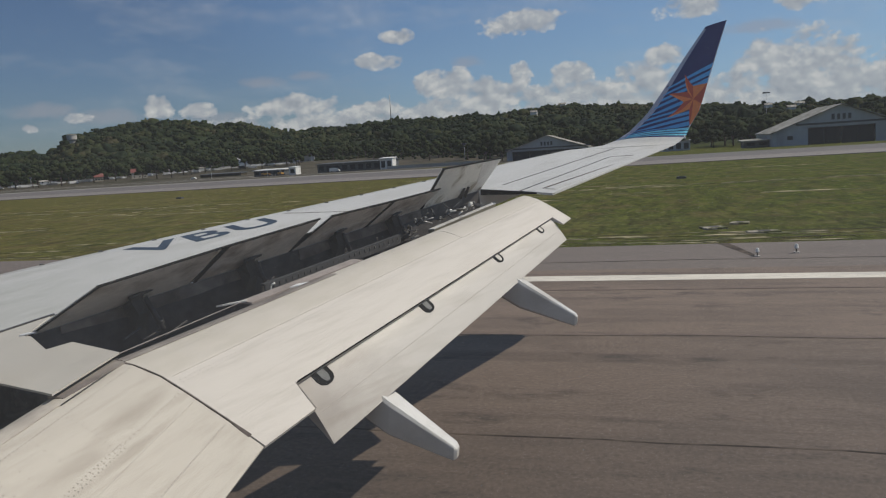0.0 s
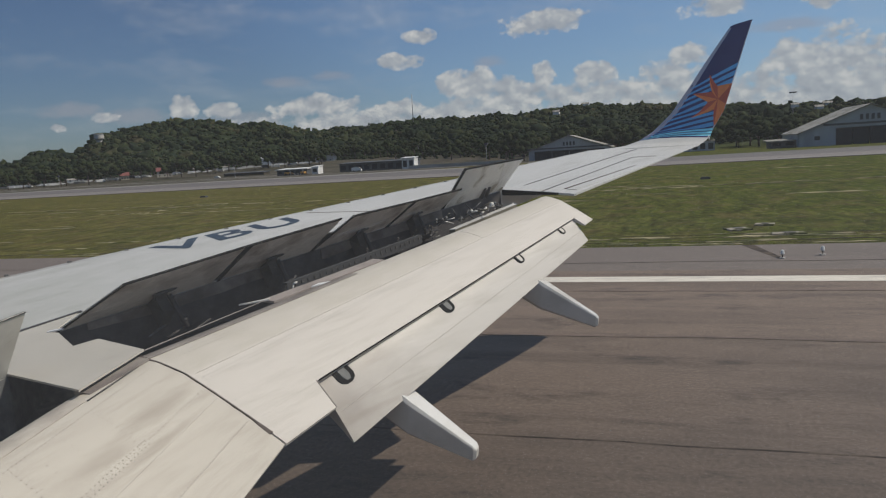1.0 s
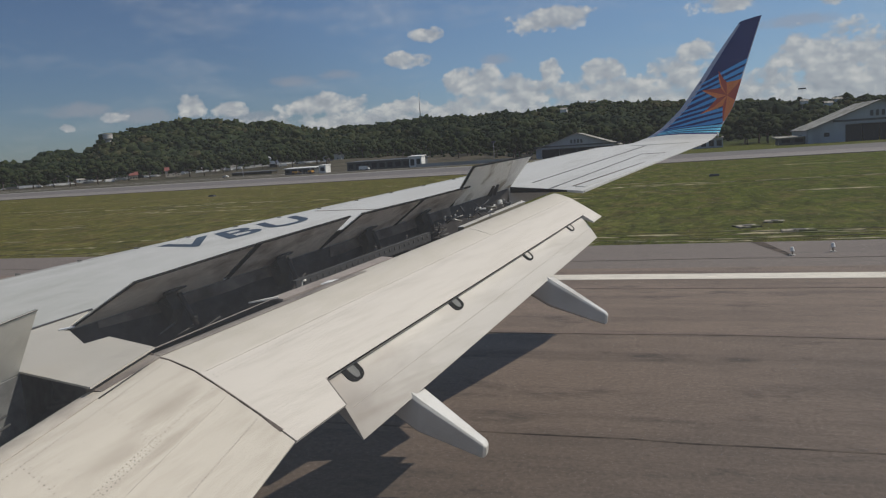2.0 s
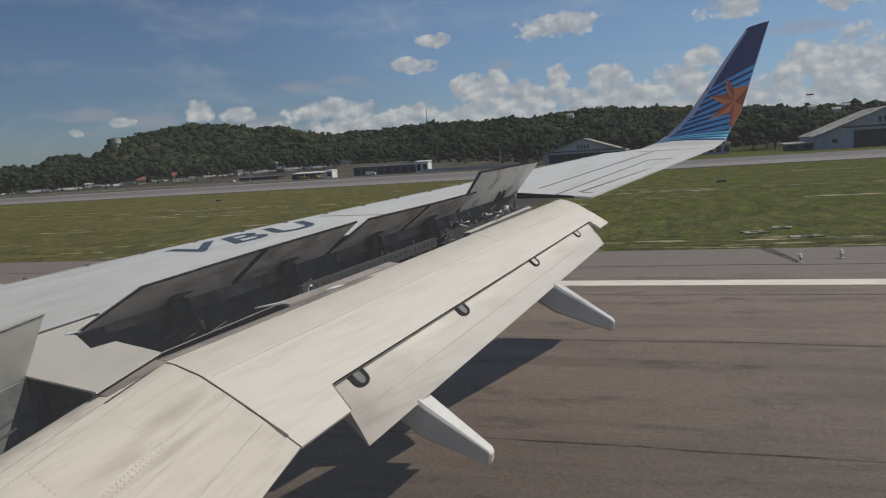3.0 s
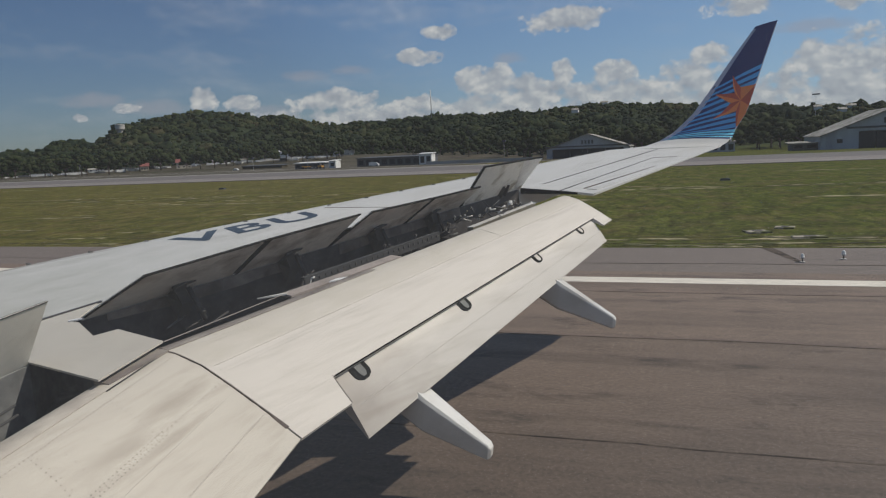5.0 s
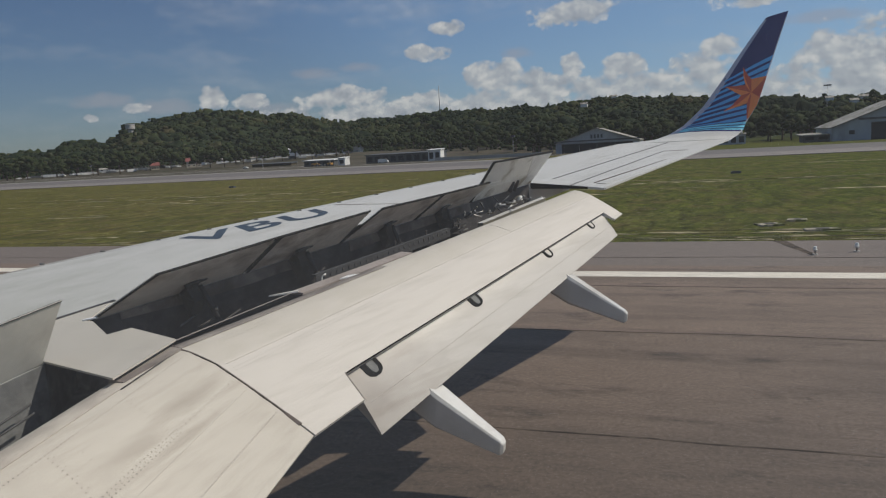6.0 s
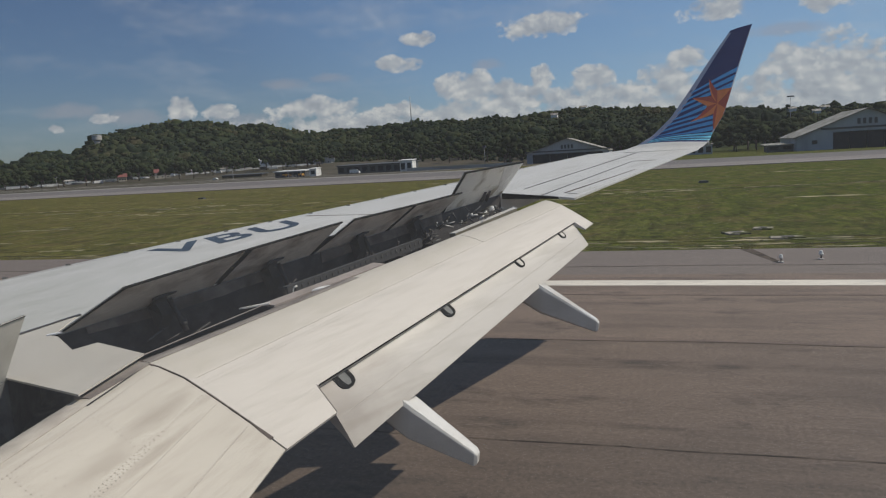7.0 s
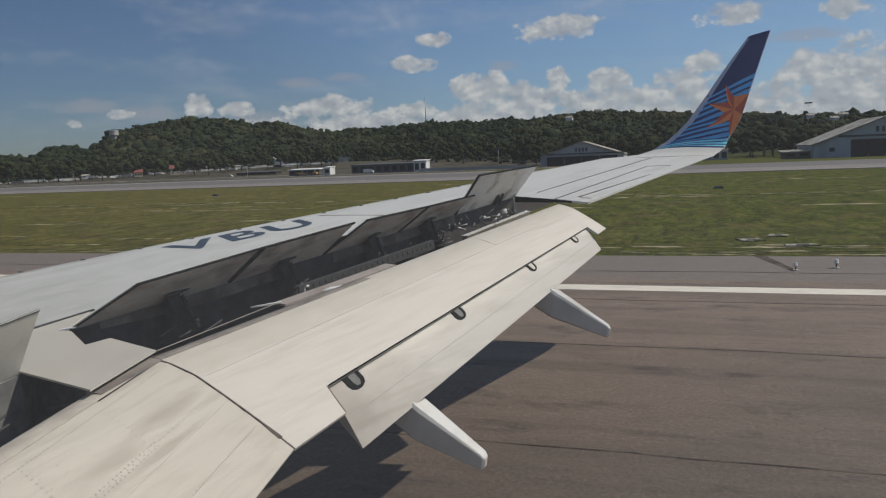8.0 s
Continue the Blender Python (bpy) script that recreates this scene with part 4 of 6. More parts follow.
# black discs on the beam face, drawn for the dark of its holes
for i in range(24):
    y = lerp(7.5, 9.25, i / 23)
    p = cove(y, lerp(0.70, 0.74, (y - 7.4) / 1.9), -0.05)
    part("lightening_hole", rod(bmesh.new(), p + Vector((-0.004, 0, 0)), p + Vector((0.003, 0, 0)), 0.019, 8), M_RUBBER, cb)
# outer beam with a pale top and an olive face
ob_ = part("outer_beam", loft(bmesh.new(), [[cove(y, f, -0.04) + Vector((dx, 0, dz)) for dx, dz in ((-0.07, 0.0), (0, 0), (0.01, -0.16), (-0.07, -0.16))] for y, f in ((9.62, 0.93), (10.4, 0.90), (11.12, 0.88))], smooth=False), M_OLIVE, aircraft, "olive primed beam")
part("beam_cap", loft(bmesh.new(), [[cove(y, f, -0.034) + Vector((dx, 0, dz)) for dx, dz in ((-0.07, 0.0), (0.004, 0), (0.004, -0.005), (-0.07, -0.005))] for y, f in ((9.62, 0.93), (10.4, 0.90), (11.12, 0.88))], smooth=False), M_FAIR, ob_, "pale cap strip")
# lip of the flap nose, small pale plates and an upright fitting
part("nose_lip", loft(bmesh.new(), [[cove(y, f, -0.03) + Vector((dx, 0, dz)) for dx, dz in ((-0.09, 0.0), (0.03, -0.012), (0.03, -0.03), (-0.09, -0.02))] for y, f in ((6.95, 0.90), (7.6, 0.93), (8.3, 0.95))], smooth=False), M_LIP, aircraft, "brown-grey lip of the flap nose")
for pts, m in ((((7.30, 0.985), (7.37, 1.04), (7.46, 1.04), (7.40, 0.98)), M_CABIN), (((6.78, 0.775), (6.80, 0.80), (6.92, 0.91), (6.96, 0.885)), M_FAIR)):
    part("cover_plate", prism(bmesh.new(), [cove(y, f, -0.015) for y, f in pts], (0, 0, -0.012)), m, aircraft, "small pale cover plate")
bm = rod(bmesh.new(), cove(7.42, 0.72, -0.14), cove(7.42, 0.74, -0.03), 0.006)
rod(bm, cove(7.42, 0.74, -0.03), cove(7.45, 0.75, -0.02), 0.01)
part("upright_fitting", bm, M_FAIR, aircraft, "pale upright fitting")
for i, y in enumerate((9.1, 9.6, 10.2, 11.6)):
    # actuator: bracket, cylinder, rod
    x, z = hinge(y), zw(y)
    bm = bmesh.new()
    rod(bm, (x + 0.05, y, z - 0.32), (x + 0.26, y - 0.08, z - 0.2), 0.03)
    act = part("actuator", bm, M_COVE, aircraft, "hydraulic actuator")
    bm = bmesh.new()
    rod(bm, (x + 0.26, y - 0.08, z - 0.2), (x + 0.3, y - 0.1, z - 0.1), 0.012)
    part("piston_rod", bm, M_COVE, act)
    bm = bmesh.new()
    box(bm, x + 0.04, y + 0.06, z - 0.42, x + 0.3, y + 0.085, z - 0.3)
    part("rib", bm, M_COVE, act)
# forks, rams and hoses under the spoilers, blackened to stand in for shade
rng = random.Random(41)
for y, h, dz in ((6.75, 0.61, 0.385), (7.9, 0.605, 0.39), (9.1, 0.54, 0.355), (10.05, 0.48, 0.31)):
    foot_, tip_ = Vector(up(hinge(y), y, 0)), Vector(raised(y, h, dz))
    away = Vector((0.5, -0.2, -0.75)).normalized() * 0.03
    fork = part("spoiler_fork", prism(bmesh.new(), [lerp(foot_, tip_, 0.05) + away, lerp(foot_, tip_, 0.34) + away, lerp(foot_, tip_, 0.26) + away * 2.2, cove(y, 0.16, -0.08), cove(y, 0.10, -0.22)], (0.03, 0.11, 0.0)), M_RUBBER, aircraft, "dark spoiler fork")
    part("fork_pin", rod(bmesh.new(), lerp(foot_, tip_, 0.34) + away * 1.5 + Vector((0, -0.04, 0)), lerp(foot_, tip_, 0.34) + away * 1.5 + Vector((0.02, 0.22, 0.03)), 0.018), M_RUBBER, fork, "dark metal pin")
    ram = part("spoiler_ram", rod(bmesh.new(), cove(y + 0.14, 0.22, -0.26), lerp(foot_, tip_, 0.30) + away * 2 + Vector((0, 0.16, 0)), 0.024), M_COVE, aircraft, "dull hydraulic ram")
    part("ram_collar", rod(bmesh.new(), cove(y + 0.14, 0.20, -0.21), cove(y + 0.14, 0.19, -0.17), 0.036), M_RUBBER, ram)
    for k in range(3):
        p = cove(y + rng.uniform(-0.25, 0.3), rng.uniform(0.12, 0.5), -0.25 + rng.uniform(-0.06, 0.04))
        q = p + Vector((rng.uniform(-0.03, 0.05), rng.uniform(0.1, 0.35), rng.uniform(0.0, 0.08)))
        part("hose", rod(bmesh.new(), p, q, rng.uniform(0.007, 0.013)), (M_COVE, M_RUBBER, M_BAY)[k], aircraft, "thin hydraulic hose")
# added plate, hidden under the flap, that shapes the shadow on the runway
part("lower_skin", prism(bmesh.new(), [(-2.5, 10.25, 2.74), (-1.5, 10.56, 2.72), (-1.3, 11.23, 2.74), (-1.6, 11.72, 2.86), (-2.45, 12.1, 2.95)], (0, 0, -0.03)), M_WING, aircraft, "light grey hidden plate added to cast a shadow")
# hydraulic clutter near the outer end
rng = random.Random(5)
for i in range(38):
    y = lerp(9.75, 11.1, rng.random())
    p = cove(y, rng.uniform(0.45, 0.82), rng.uniform(-0.10, 0.0))
    q = p + Vector((rng.uniform(-0.12, 0.14), rng.uniform(-0.2, 0.2), rng.uniform(-0.03, 0.09)))
    bm = rod(bmesh.new(), p, q, rng.uniform(0.005, 0.012))
    if i % 3 == 0:
        rod(bm, q, q + Vector((0.0, 0.02, 0.025)), 0.014)
    part("hydraulic_fitting", bm, (M_BRACKET, M_METAL, M_BEAM, M_FAIR, M_OLIVE, M_BEAM)[i % 6], aircraft, "small hydraulic pipe fitting")
part("end_fitting", loft(bmesh.new(), [[cove(11.2 + 0.034 * math.sin(a), 0.46, -0.035) + Vector((0.034 * math.cos(a) * k, 0, w * 0.6)) for a in [q * math.tau / 12 for q in range(12)]] for k, w in ((1.0, -0.06), (0.9, 0.0), (0.5, 0.03))]), M_FAIR, aircraft, "rounded pale fitting")
# lip along the inner end of the cove
bm = bmesh.new()
prism(bm, [(lerp(hinge(y), cove_aft(y), f), y, zw(y) - 0.02) for y, f in ((5.75, 0.935), (5.75, 0.945), (6.9, 0.888), (6.9, 0.88))], (0, 0, -0.004))
part("cove_lip", bm, M_LIP, aircraft, "thin edge strip")
# lip made deeper to keep sun out of the bay
bm = bmesh.new()
for y0, y1 in ((5.08, 5.66),):
    prism(bm, [(-3.64, y0, zw(y0) - 0.03), (-3.52, y0, zw(y0) - 0.042), (-3.54, y1, zw(y1) - 0.042), (-3.68, y1, zw(y1) - 0.03)], (0, 0, -0.07))
part("cove_lip", bm, M_BROWN, aircraft)
bm = bmesh.new()
prism(bm, [(x, y, zw(y) + 0.016) for x, y in ((-5.21, 5.6), (-5.155, 5.6), (-5.05, 5.95), (-4.905, 6.48), (-4.94, 6.5), (-5.10, 5.95))], (0, 0, -0.01))
part("skin_gap", bm, M_RUBBER, aircraft)

# wing tip and winglet: stations of (le x, te x, y, z, lean of the section)
STATIONS = ((lead(16.5), tail(16.5), 16.5, zw(16.5), 0.0), (-0.98, 0.56, 16.86, zw(16.86) + 0.015, 0.18), (-0.66, 0.68, 17.06, 3.83, 0.6), (-0.42, 0.74, 17.17, 3.98, 1.0), (-0.06, 0.95, 17.26, 4.32, 1.25),
            (0.32, 1.12, 17.42, 4.85, 1.32), (0.75, 1.34, 17.66, 5.5, 1.34), (1.13, 1.54, 17.88, 6.06, 1.34))


def tip_at(v):
    """Interpolated station; v runs from 0 (wing) to 1 (top of the winglet)."""
    k = max(0.0, min(0.9999, v)) * (len(STATIONS) - 1)
    i = int(k)
    return [lerp(p, q, k - i) for p, q in zip(STATIONS[i], STATIONS[i + 1])]


def on_winglet(u, v, off):
    """A point on the winglet's inner face (u: 0 leading edge to 1 trailing edge)."""
    le, te, y, z, lean = tip_at(v)
    c = te - le
    t = 0.05 * c * (0.1 + 0.9 * ease(v / 0.4)) * math.sin(math.pi * min(1, max(0, u)) ** 0.7) + off
    return Vector((lerp(le, te, u), y - t * math.sin(lean), z + t * math.cos(lean) + 0.09 * (u - 0.45) * max(0.0, (v - 0.8) / 0.2)))


US = (0.0, 0.04, 0.12, 0.3, 0.5, 0.75, 1.0)


def winglet_rings(vs):
    return [[on_winglet(u, v, 0.0) for u in US] + [on_winglet(u, v, -0.012 - 0.09 * (tip_at(v)[1] - tip_at(v)[0]) * math.sin(math.pi * u) ** 0.7) for u in US[-2:0:-1]] for v in vs]


bm = loft(bmesh.new(), winglet_rings([i / 28 for i in range(0, 8)]))
part("wing_tip", bm, M_WING, aircraft, "light grey blended wing tip")
bm = loft(bmesh.new(), winglet_rings([i / 28 for i in range(7, 29)]))
winglet = part("winglet", bm, M_NAVY, aircraft, "dark blue upswept winglet with striped livery")


def decal(name, outline, material, off, label=""):
    """A painted shape on the winglet's inner face: outline in (u, v), cut into small cells to follow the skin."""
    bm = bmesh.new()
    vs = [bm.verts.new((u, v, 0)) for u, v in outline]
    f = bm.faces.new(vs)
    bmesh.ops.triangulate(bm, faces=[f])
    for _ in range(2):
        bmesh.ops.subdivide_edges(bm, edges=list(bm.edges), cuts=1, use_grid_fill=True)
    for w in bm.verts:
        w.co = on_winglet(w.co.x, w.co.y, off)
    return part(name, bm, material, winglet, label)


def band(name, u0, v0, u1, v1, w0, w1, material, off=0.004, sag=0.0, label=""):
    n = 10
    mid = [(lerp(u0, u1, i / n), lerp(v0, v1, i / n) - sag * math.sin(math.pi * i / n)) for i in range(n + 1)]
    top = [(u, v + lerp(w0, w1, i / n) / 2) for i, (u, v) in enumerate(mid)]
    bot = [(u, v - lerp(w0, w1, i / n) / 2) for i, (u, v) in enumerate(mid)]
    bm = bmesh.new()
    a = [bm.verts.new(on_winglet(u, v, off)) for u, v in top]
    b = [bm.verts.new(on_winglet(u, v, off)) for u, v in bot]
    for i in range(n):
        bm.faces.new((a[i], a[i + 1], b[i + 1], b[i]))
    return part(name, bm, material, winglet, label)


# bands fan up from the foot of the leading edge
for v0, v1, w0, w1, m in ((0.70, 0.795, 0.012, 0.022, M_SKYBLUE), (0.665, 0.762, 0.014, 0.024, M_SKYBLUE), (0.632, 0.728, 0.016, 0.026, M_SKYBLUE), (0.595, 0.694, 0.018, 0.026, M_SKYBLUE),
                          (0.55, 0.657, 0.019, 0.028, M_SKYBLUE), (0.503, 0.617, 0.020, 0.030, M_SKYBLUE), (0.452, 0.573, 0.020, 0.033, M_SKYBLUE), (0.397, 0.524, 0.020, 0.037, M_SKYBLUE),
                          (0.345, 0.470, 0.018, 0.040, M_SKYBLUE), (0.308, 0.412, 0.020, 0.046, M_CYAN), (0.284, 0.352, 0.014, 0.040, M_CYAN), (0.264, 0.300, 0.010, 0.028, M_CYAN)):
    band("stripe", 0.085, v0, 1.0, v1, w0, w1, m, sag=-0.006, label="blue curved stripe" if m is M_SKYBLUE else "cyan curved stripe")
n = 14
bm = loft(bmesh.new(), [[on_winglet(u, lerp(0.27, 0.985, i / n), 0.005) for u in (-0.004, lerp(0.12, 0.13, i / n))] for i in range(n + 1)], caps=False, closed=False)
part("leading_edge", bm, M_EDGE, winglet, "bare grey leading edge")
# white strip painted for the light along the trailing edge
bm = loft(bmesh.new(), [[on_winglet(u, lerp(0.42, 0.99, i / n), 0.006) for u in (0.982, 1.004)] for i in range(n + 1)], caps=False, closed=False)
part("trailing_edge", bm, M_CABIN, winglet, "thin white strip for light on the trailing edge")
# star cut off by the trailing edge
CEN = (0.80, 0.632)
TIPS = ((0.34, 0.757), (0.20, 0.668), (0.48, 0.516), (1.0, 0.436), (1.0, 0.715))
INN = ((0.61, 0.672), (0.62, 0.618), (0.80, 0.577), (1.0, 0.605), (0.68, 0.702))
for i, t in enumerate(TIPS):
    a, b = INN[i - 1], INN[i]
    decal("star_ray", (CEN, a, t), M_DEEP, 0.007, "shaded orange star ray")
    decal("star_ray", (CEN, t, b), M_ORANGE, 0.007, "orange star ray")
bm = bmesh.new()
rod(bm, on_winglet(0.97, 0.29, 0.0), on_winglet(1.0, 0.22, 0.0) + Vector((0.03, 0, -0.02)), 0.014)
part("tail_light", bm, M_FAIR, winglet, "small white light housing")


def letters(text, at, along, upward, size, stretch, material, parent):
    """Flat lettering from the built-in font, laid on the wing."""
    cu = bpy.data.curves.new("lettering", "FONT")
    cu.body, cu.size, cu.space_character, cu.offset = text, 1.0, 1.12, 0.022
    ob = new("lettering_source", cu)
    dg = bpy.context.evaluated_depsgraph_get()
    me = bpy.data.meshes.new_from_object(ob.evaluated_get(dg))
    bpy.data.objects.remove(ob)
    bpy.data.curves.remove(cu)
    a, u = Vector(along).normalized(), Vector(upward)
    for v in me.vertices:
        p = Vector(at) + a * v.co.x * size * stretch + u * v.co.y * size
        v.co = (p.x, p.y, zw(p.y) + 0.025)
    me.materials.clear()
    me.materials.append(material)
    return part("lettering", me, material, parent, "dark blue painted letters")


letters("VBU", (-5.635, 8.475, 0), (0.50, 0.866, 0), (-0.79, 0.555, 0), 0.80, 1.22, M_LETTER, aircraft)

# small vortex generators along the crest
rows = [i for i in range(12)]
for i in rows:
    y = 7.6 + i * 0.55
    bm = bmesh.new()
    x = lead(y) + 0.12
    prism(bm, [(x, y, zw(y) + 0.035), (x + 0.05, y + 0.01, zw(y) + 0.035), (x + 0.06, y + 0.02, zw(y) + 0.03), (x, y + 0.012, zw(y) + 0.03)], (0, 0, -0.06))
    part("vortex_tab", bm, M_METAL, aircraft)


# body and gear that carry the wing
def fuselage():
    bm = bmesh.new()
    zc, r = 3.4, 1.88
    xs = [-19.5, -18.8, -17.5, -15.5, -12, -8, -4, -2, -0.8] + [-0.55, 0.3] + [0.8, 2, 6, 10, 13, 16, 19]
    size = [0.1, 0.45, 0.75, 0.94, 1, 1, 1, 1, 1, 1, 1, 1, 1, 1, 1, 0.85, 0.6, 0.25]
    angs = [i * 10 for i in range(36)]
    angs = sorted(angs + [3.2, 20.6, -1.0 + 360])
    rings = [[bm.verts.new((x, r * s * math.cos(radians(a)), zc + r * s * math.sin(radians(a)) + (1 - s) * (0.9 if x > 0 else -0.6))) for a in angs] for x, s in zip(xs, size)]
    n = len(angs)
    for i in range(len(xs) - 1):
        for j in range(n):
            mid = (angs[j] + (angs[(j + 1) % n] + (360 if j == n - 1 else 0))) / 2
            if xs[i] == -0.55 and (0 <= mid % 360 <= 21):
                continue
            bm.faces.new((rings[i][j], rings[i][(j + 1) % n], rings[i + 1][(j + 1) % n], rings[i + 1][j])).smooth = True
    bm.faces.new(rings[0])
    bm.faces.new(rings[-1][::-1])
    ob = part("fuselage", bm, M_CABIN, aircraft, "plain white fuselage barrel")
    m = ob.modifiers.new("skin", "SOLIDIFY")
    m.thickness = 0.03
    m.offset = -1


fuselage()


def pane_material():
    """Clear acrylic with a thin translucent veil mixed in to lift the dark tones."""
    mat = bpy.data.materials.new("veiled_window_acrylic")
    mat.use_nodes = True
    n = Nodes(mat.node_tree)
    co = n.add("ShaderNodeTexCoord").outputs["Object"]
    clear = n.add("ShaderNodeBsdfTransparent", Color=(0.97, 0.98, 0.98, 1))
    pane_veil = n.add("ShaderNodeBsdfTranslucent", Color=(0.74, 0.76, 0.78, 1))
    m = n.add("ShaderNodeMixShader", Fac=n.ramp(n.noise(co, 5.0, 3.0, 0.5), (0.3, 0.038), (0.7, 0.054)))
    n.t.links.new(clear.outputs[0], m.inputs[1])
    n.t.links.new(pane_veil.outputs[0], m.inputs[2])
    o = n.add("ShaderNodeOutputMaterial")
    n.t.links.new(m.outputs[0], o.inputs[0])
    return mat


bm = bmesh.new()
bm.faces.new([bm.verts.new(p) for p in ((-0.55, 1.865, 3.4), (0.3, 1.865, 3.4), (0.3, 1.755, 4.06), (-0.55, 1.755, 4.06))])
pane = part("window_pane", bm, pane_material(), aircraft, "acrylic cabin window with a faint veil")
pane.visible_shadow = False
for side in (2.86, -2.86):
    bm = bmesh.new()
    rod(bm, (-3.9, side, 0.5), (-4.0, side * 0.95, 2.0), 0.09)
    part("gear_leg", bm, M_METAL, aircraft, "main landing gear leg")
    for dy in (-0.43, 0.43):
        bm = bmesh.new()
        prof = ((0.14, 0.3), (0.17, 0.5), (0.12, 0.555), (-0.12, 0.555), (-0.17, 0.5), (-0.14, 0.3))
        loft(bm, [[(-3.9 + rr * math.cos(q * math.tau / 28), side + dy + w, 0.56 + rr * math.sin(q * math.tau / 28)) for q in range(28)] for w, rr in prof], smooth=True)
        part("gear_wheel", bm, M_RUBBER, aircraft, "black main wheel")
# ------------------------------------------------------------------ hangars, low buildings
M_HANGAR = surface("hangar_grey_sheet", (0.37, 0.39, 0.42), 0.7, dirt=(0.23, 0.245, 0.26), grain=(1.2, 0.08), stretch=(1, 1, 0.2), wear=(0.12, 0.45, 0.75))
M_ROOF = surface("weathered_light_roof", (0.36, 0.335, 0.29), 0.75, dirt=(0.13, 0.12, 0.085), grain=(0.9, 0.25), wear=(0.22, 0.42, 0.58))
M_DARK = surface("dark_opening", (0.025, 0.027, 0.03), 0.8, grain=(1, 0.2))
M_WHITE = surface("white_wall_paint", (0.66, 0.65, 0.62), 0.7, dirt=(0.5, 0.48, 0.45), grain=(1, 0.06), wear=(0.3, 0.5, 0.75))
M_CREAM = surface("cream_wall_paint", (0.52, 0.46, 0.36), 0.75, dirt=(0.36, 0.32, 0.26), grain=(1, 0.08), wear=(0.3, 0.45, 0.7))
M_RED = surface("red_tile_roof", (0.20, 0.062, 0.048), 0.75, dirt=(0.13, 0.05, 0.04), grain=(2, 0.15))
M_SHED = surface("dark_shed_wall", (0.075, 0.08, 0.085), 0.8, dirt=(0.05, 0.055, 0.06), grain=(0.8, 0.15))
M_STEEL = surface("galvanised_steel", (0.35, 0.35, 0.34), 0.5, metal=0.5)


def hangar(label, x, y, w, d, eave, peak, door_w, door_h, open_through=False, bars=True, turn=0.0):
    """A gabled hangar facing the runway: walls, sheet roof, door opening with depth, panel strips and a blocked-out sign."""
    h = thing("hangar", label, "hangar", (x, y, fall(y)))
    h.rotation_euler = (0, 0, radians(turn))
    hw, dw = w / 2, door_w / 2
    slope = lambda q: peak - (peak - eave) * abs(q) / hw
    bm = bmesh.new()
    if open_through:
        arc = [(-dw, 0), (-dw * 0.98, door_h * 0.35), (-dw * 0.9, door_h * 0.55), (0, door_h), (dw * 0.9, door_h * 0.55), (dw * 0.98, door_h * 0.35), (dw, 0)]
        outer = [(-hw, 0), (-hw, eave * 0.6), (-hw, eave), (0, peak), (hw, eave), (hw, eave * 0.6), (hw, 0)]
    else:
        arc = [(-dw, 0), (-dw, door_h), (0, door_h), (dw, door_h), (dw, 0)]
        outer = [(-hw, 0), (-hw, eave), (0, peak), (hw, eave), (hw, 0)]
    for i in range(len(arc) - 1):
        quad = [(*arc[i],), (*arc[i + 1],), (*outer[i + 1],), (*outer[i],)]
        prism(bm, [(q[0], 0, q[1]) for q in quad], (0, 0.4, 0))
    part("front_wall", bm, M_HANGAR, h)
    for s in (-1, 1):
        bm = box(bmesh.new(), s * hw - 0.2, 0.4, 0, s * hw + 0.2, d, eave)
        part("side_wall", bm, M_HANGAR, h)
        bm = bmesh.new()
        prism(bm, [(0, -0.9, peak + 0.35), (s * (hw + 0.8), -0.9, eave + 0.3), (s * (hw + 0.8), d + 0.5, eave + 0.3), (0, d + 0.5, peak + 0.35)], (0, 0, -0.3))
        roof = part("roof", bm, M_ROOF, h, "weathered pale sheet roof")
        for i in range(5):
            bm = bmesh.new()
            f = (i + 0.7) / 5.6
            prism(bm, [(s * (hw * f), -0.9, slope(hw * f) + 0.42), (s * (hw * f + 0.5), -0.9, slope(hw * f + 0.5) + 0.42), (s * (hw * f + 0.5), d, slope(hw * f + 0.5) + 0.42), (s * hw * f, d, slope(hw * f) + 0.42)], (0, 0, -0.1))
            part("roof_rib", bm, M_ROOF, roof)
    if not open_through:
        bm = prism(bmesh.new(), [(-hw, d - 0.4, 0), (-hw, d - 0.4, eave), (0, d - 0.4, peak), (hw, d - 0.4, eave), (hw, d - 0.4, 0)], (0, 0.3, 0))
        part("back_wall", bm, M_HANGAR, h)
        for i in range(4):
            bm = box(bmesh.new(), -dw + i * door_w / 4 + 0.1, 0.5 + 0.3 * (i % 2), 0, -dw + (i + 1) * door_w / 4 - 0.1, 0.7 + 0.3 * (i % 2), door_h * 0.96)
            part("sliding_door", bm, M_DARK, h, "dark sliding door leaf")
    bm = box(bmesh.new(), -dw - 4, -0.12, door_h + 0.9, dw + 4, -0.02, door_h + 1.6)
    part("fascia_strip", bm, M_SHED if not open_through else M_ROOF, h)
    if bars:
        for i in range(4):
            bm = box(bmesh.new(), -3.3 + i * 1.8, -0.1, door_h + 2.4, -2.3 + i * 1.8, -0.02, door_h + 4.4)
            part("sign_bar", bm, M_SHED, h, "dark sign block")
    for s in (-1, 1):
        bm = box(bmesh.new(), s * (dw + 6) - 0.9, -0.06, 2.2, s * (dw + 6) + 0.9, 0.02, 3.6)
        part("window", bm, M_DARK, h)
    return h


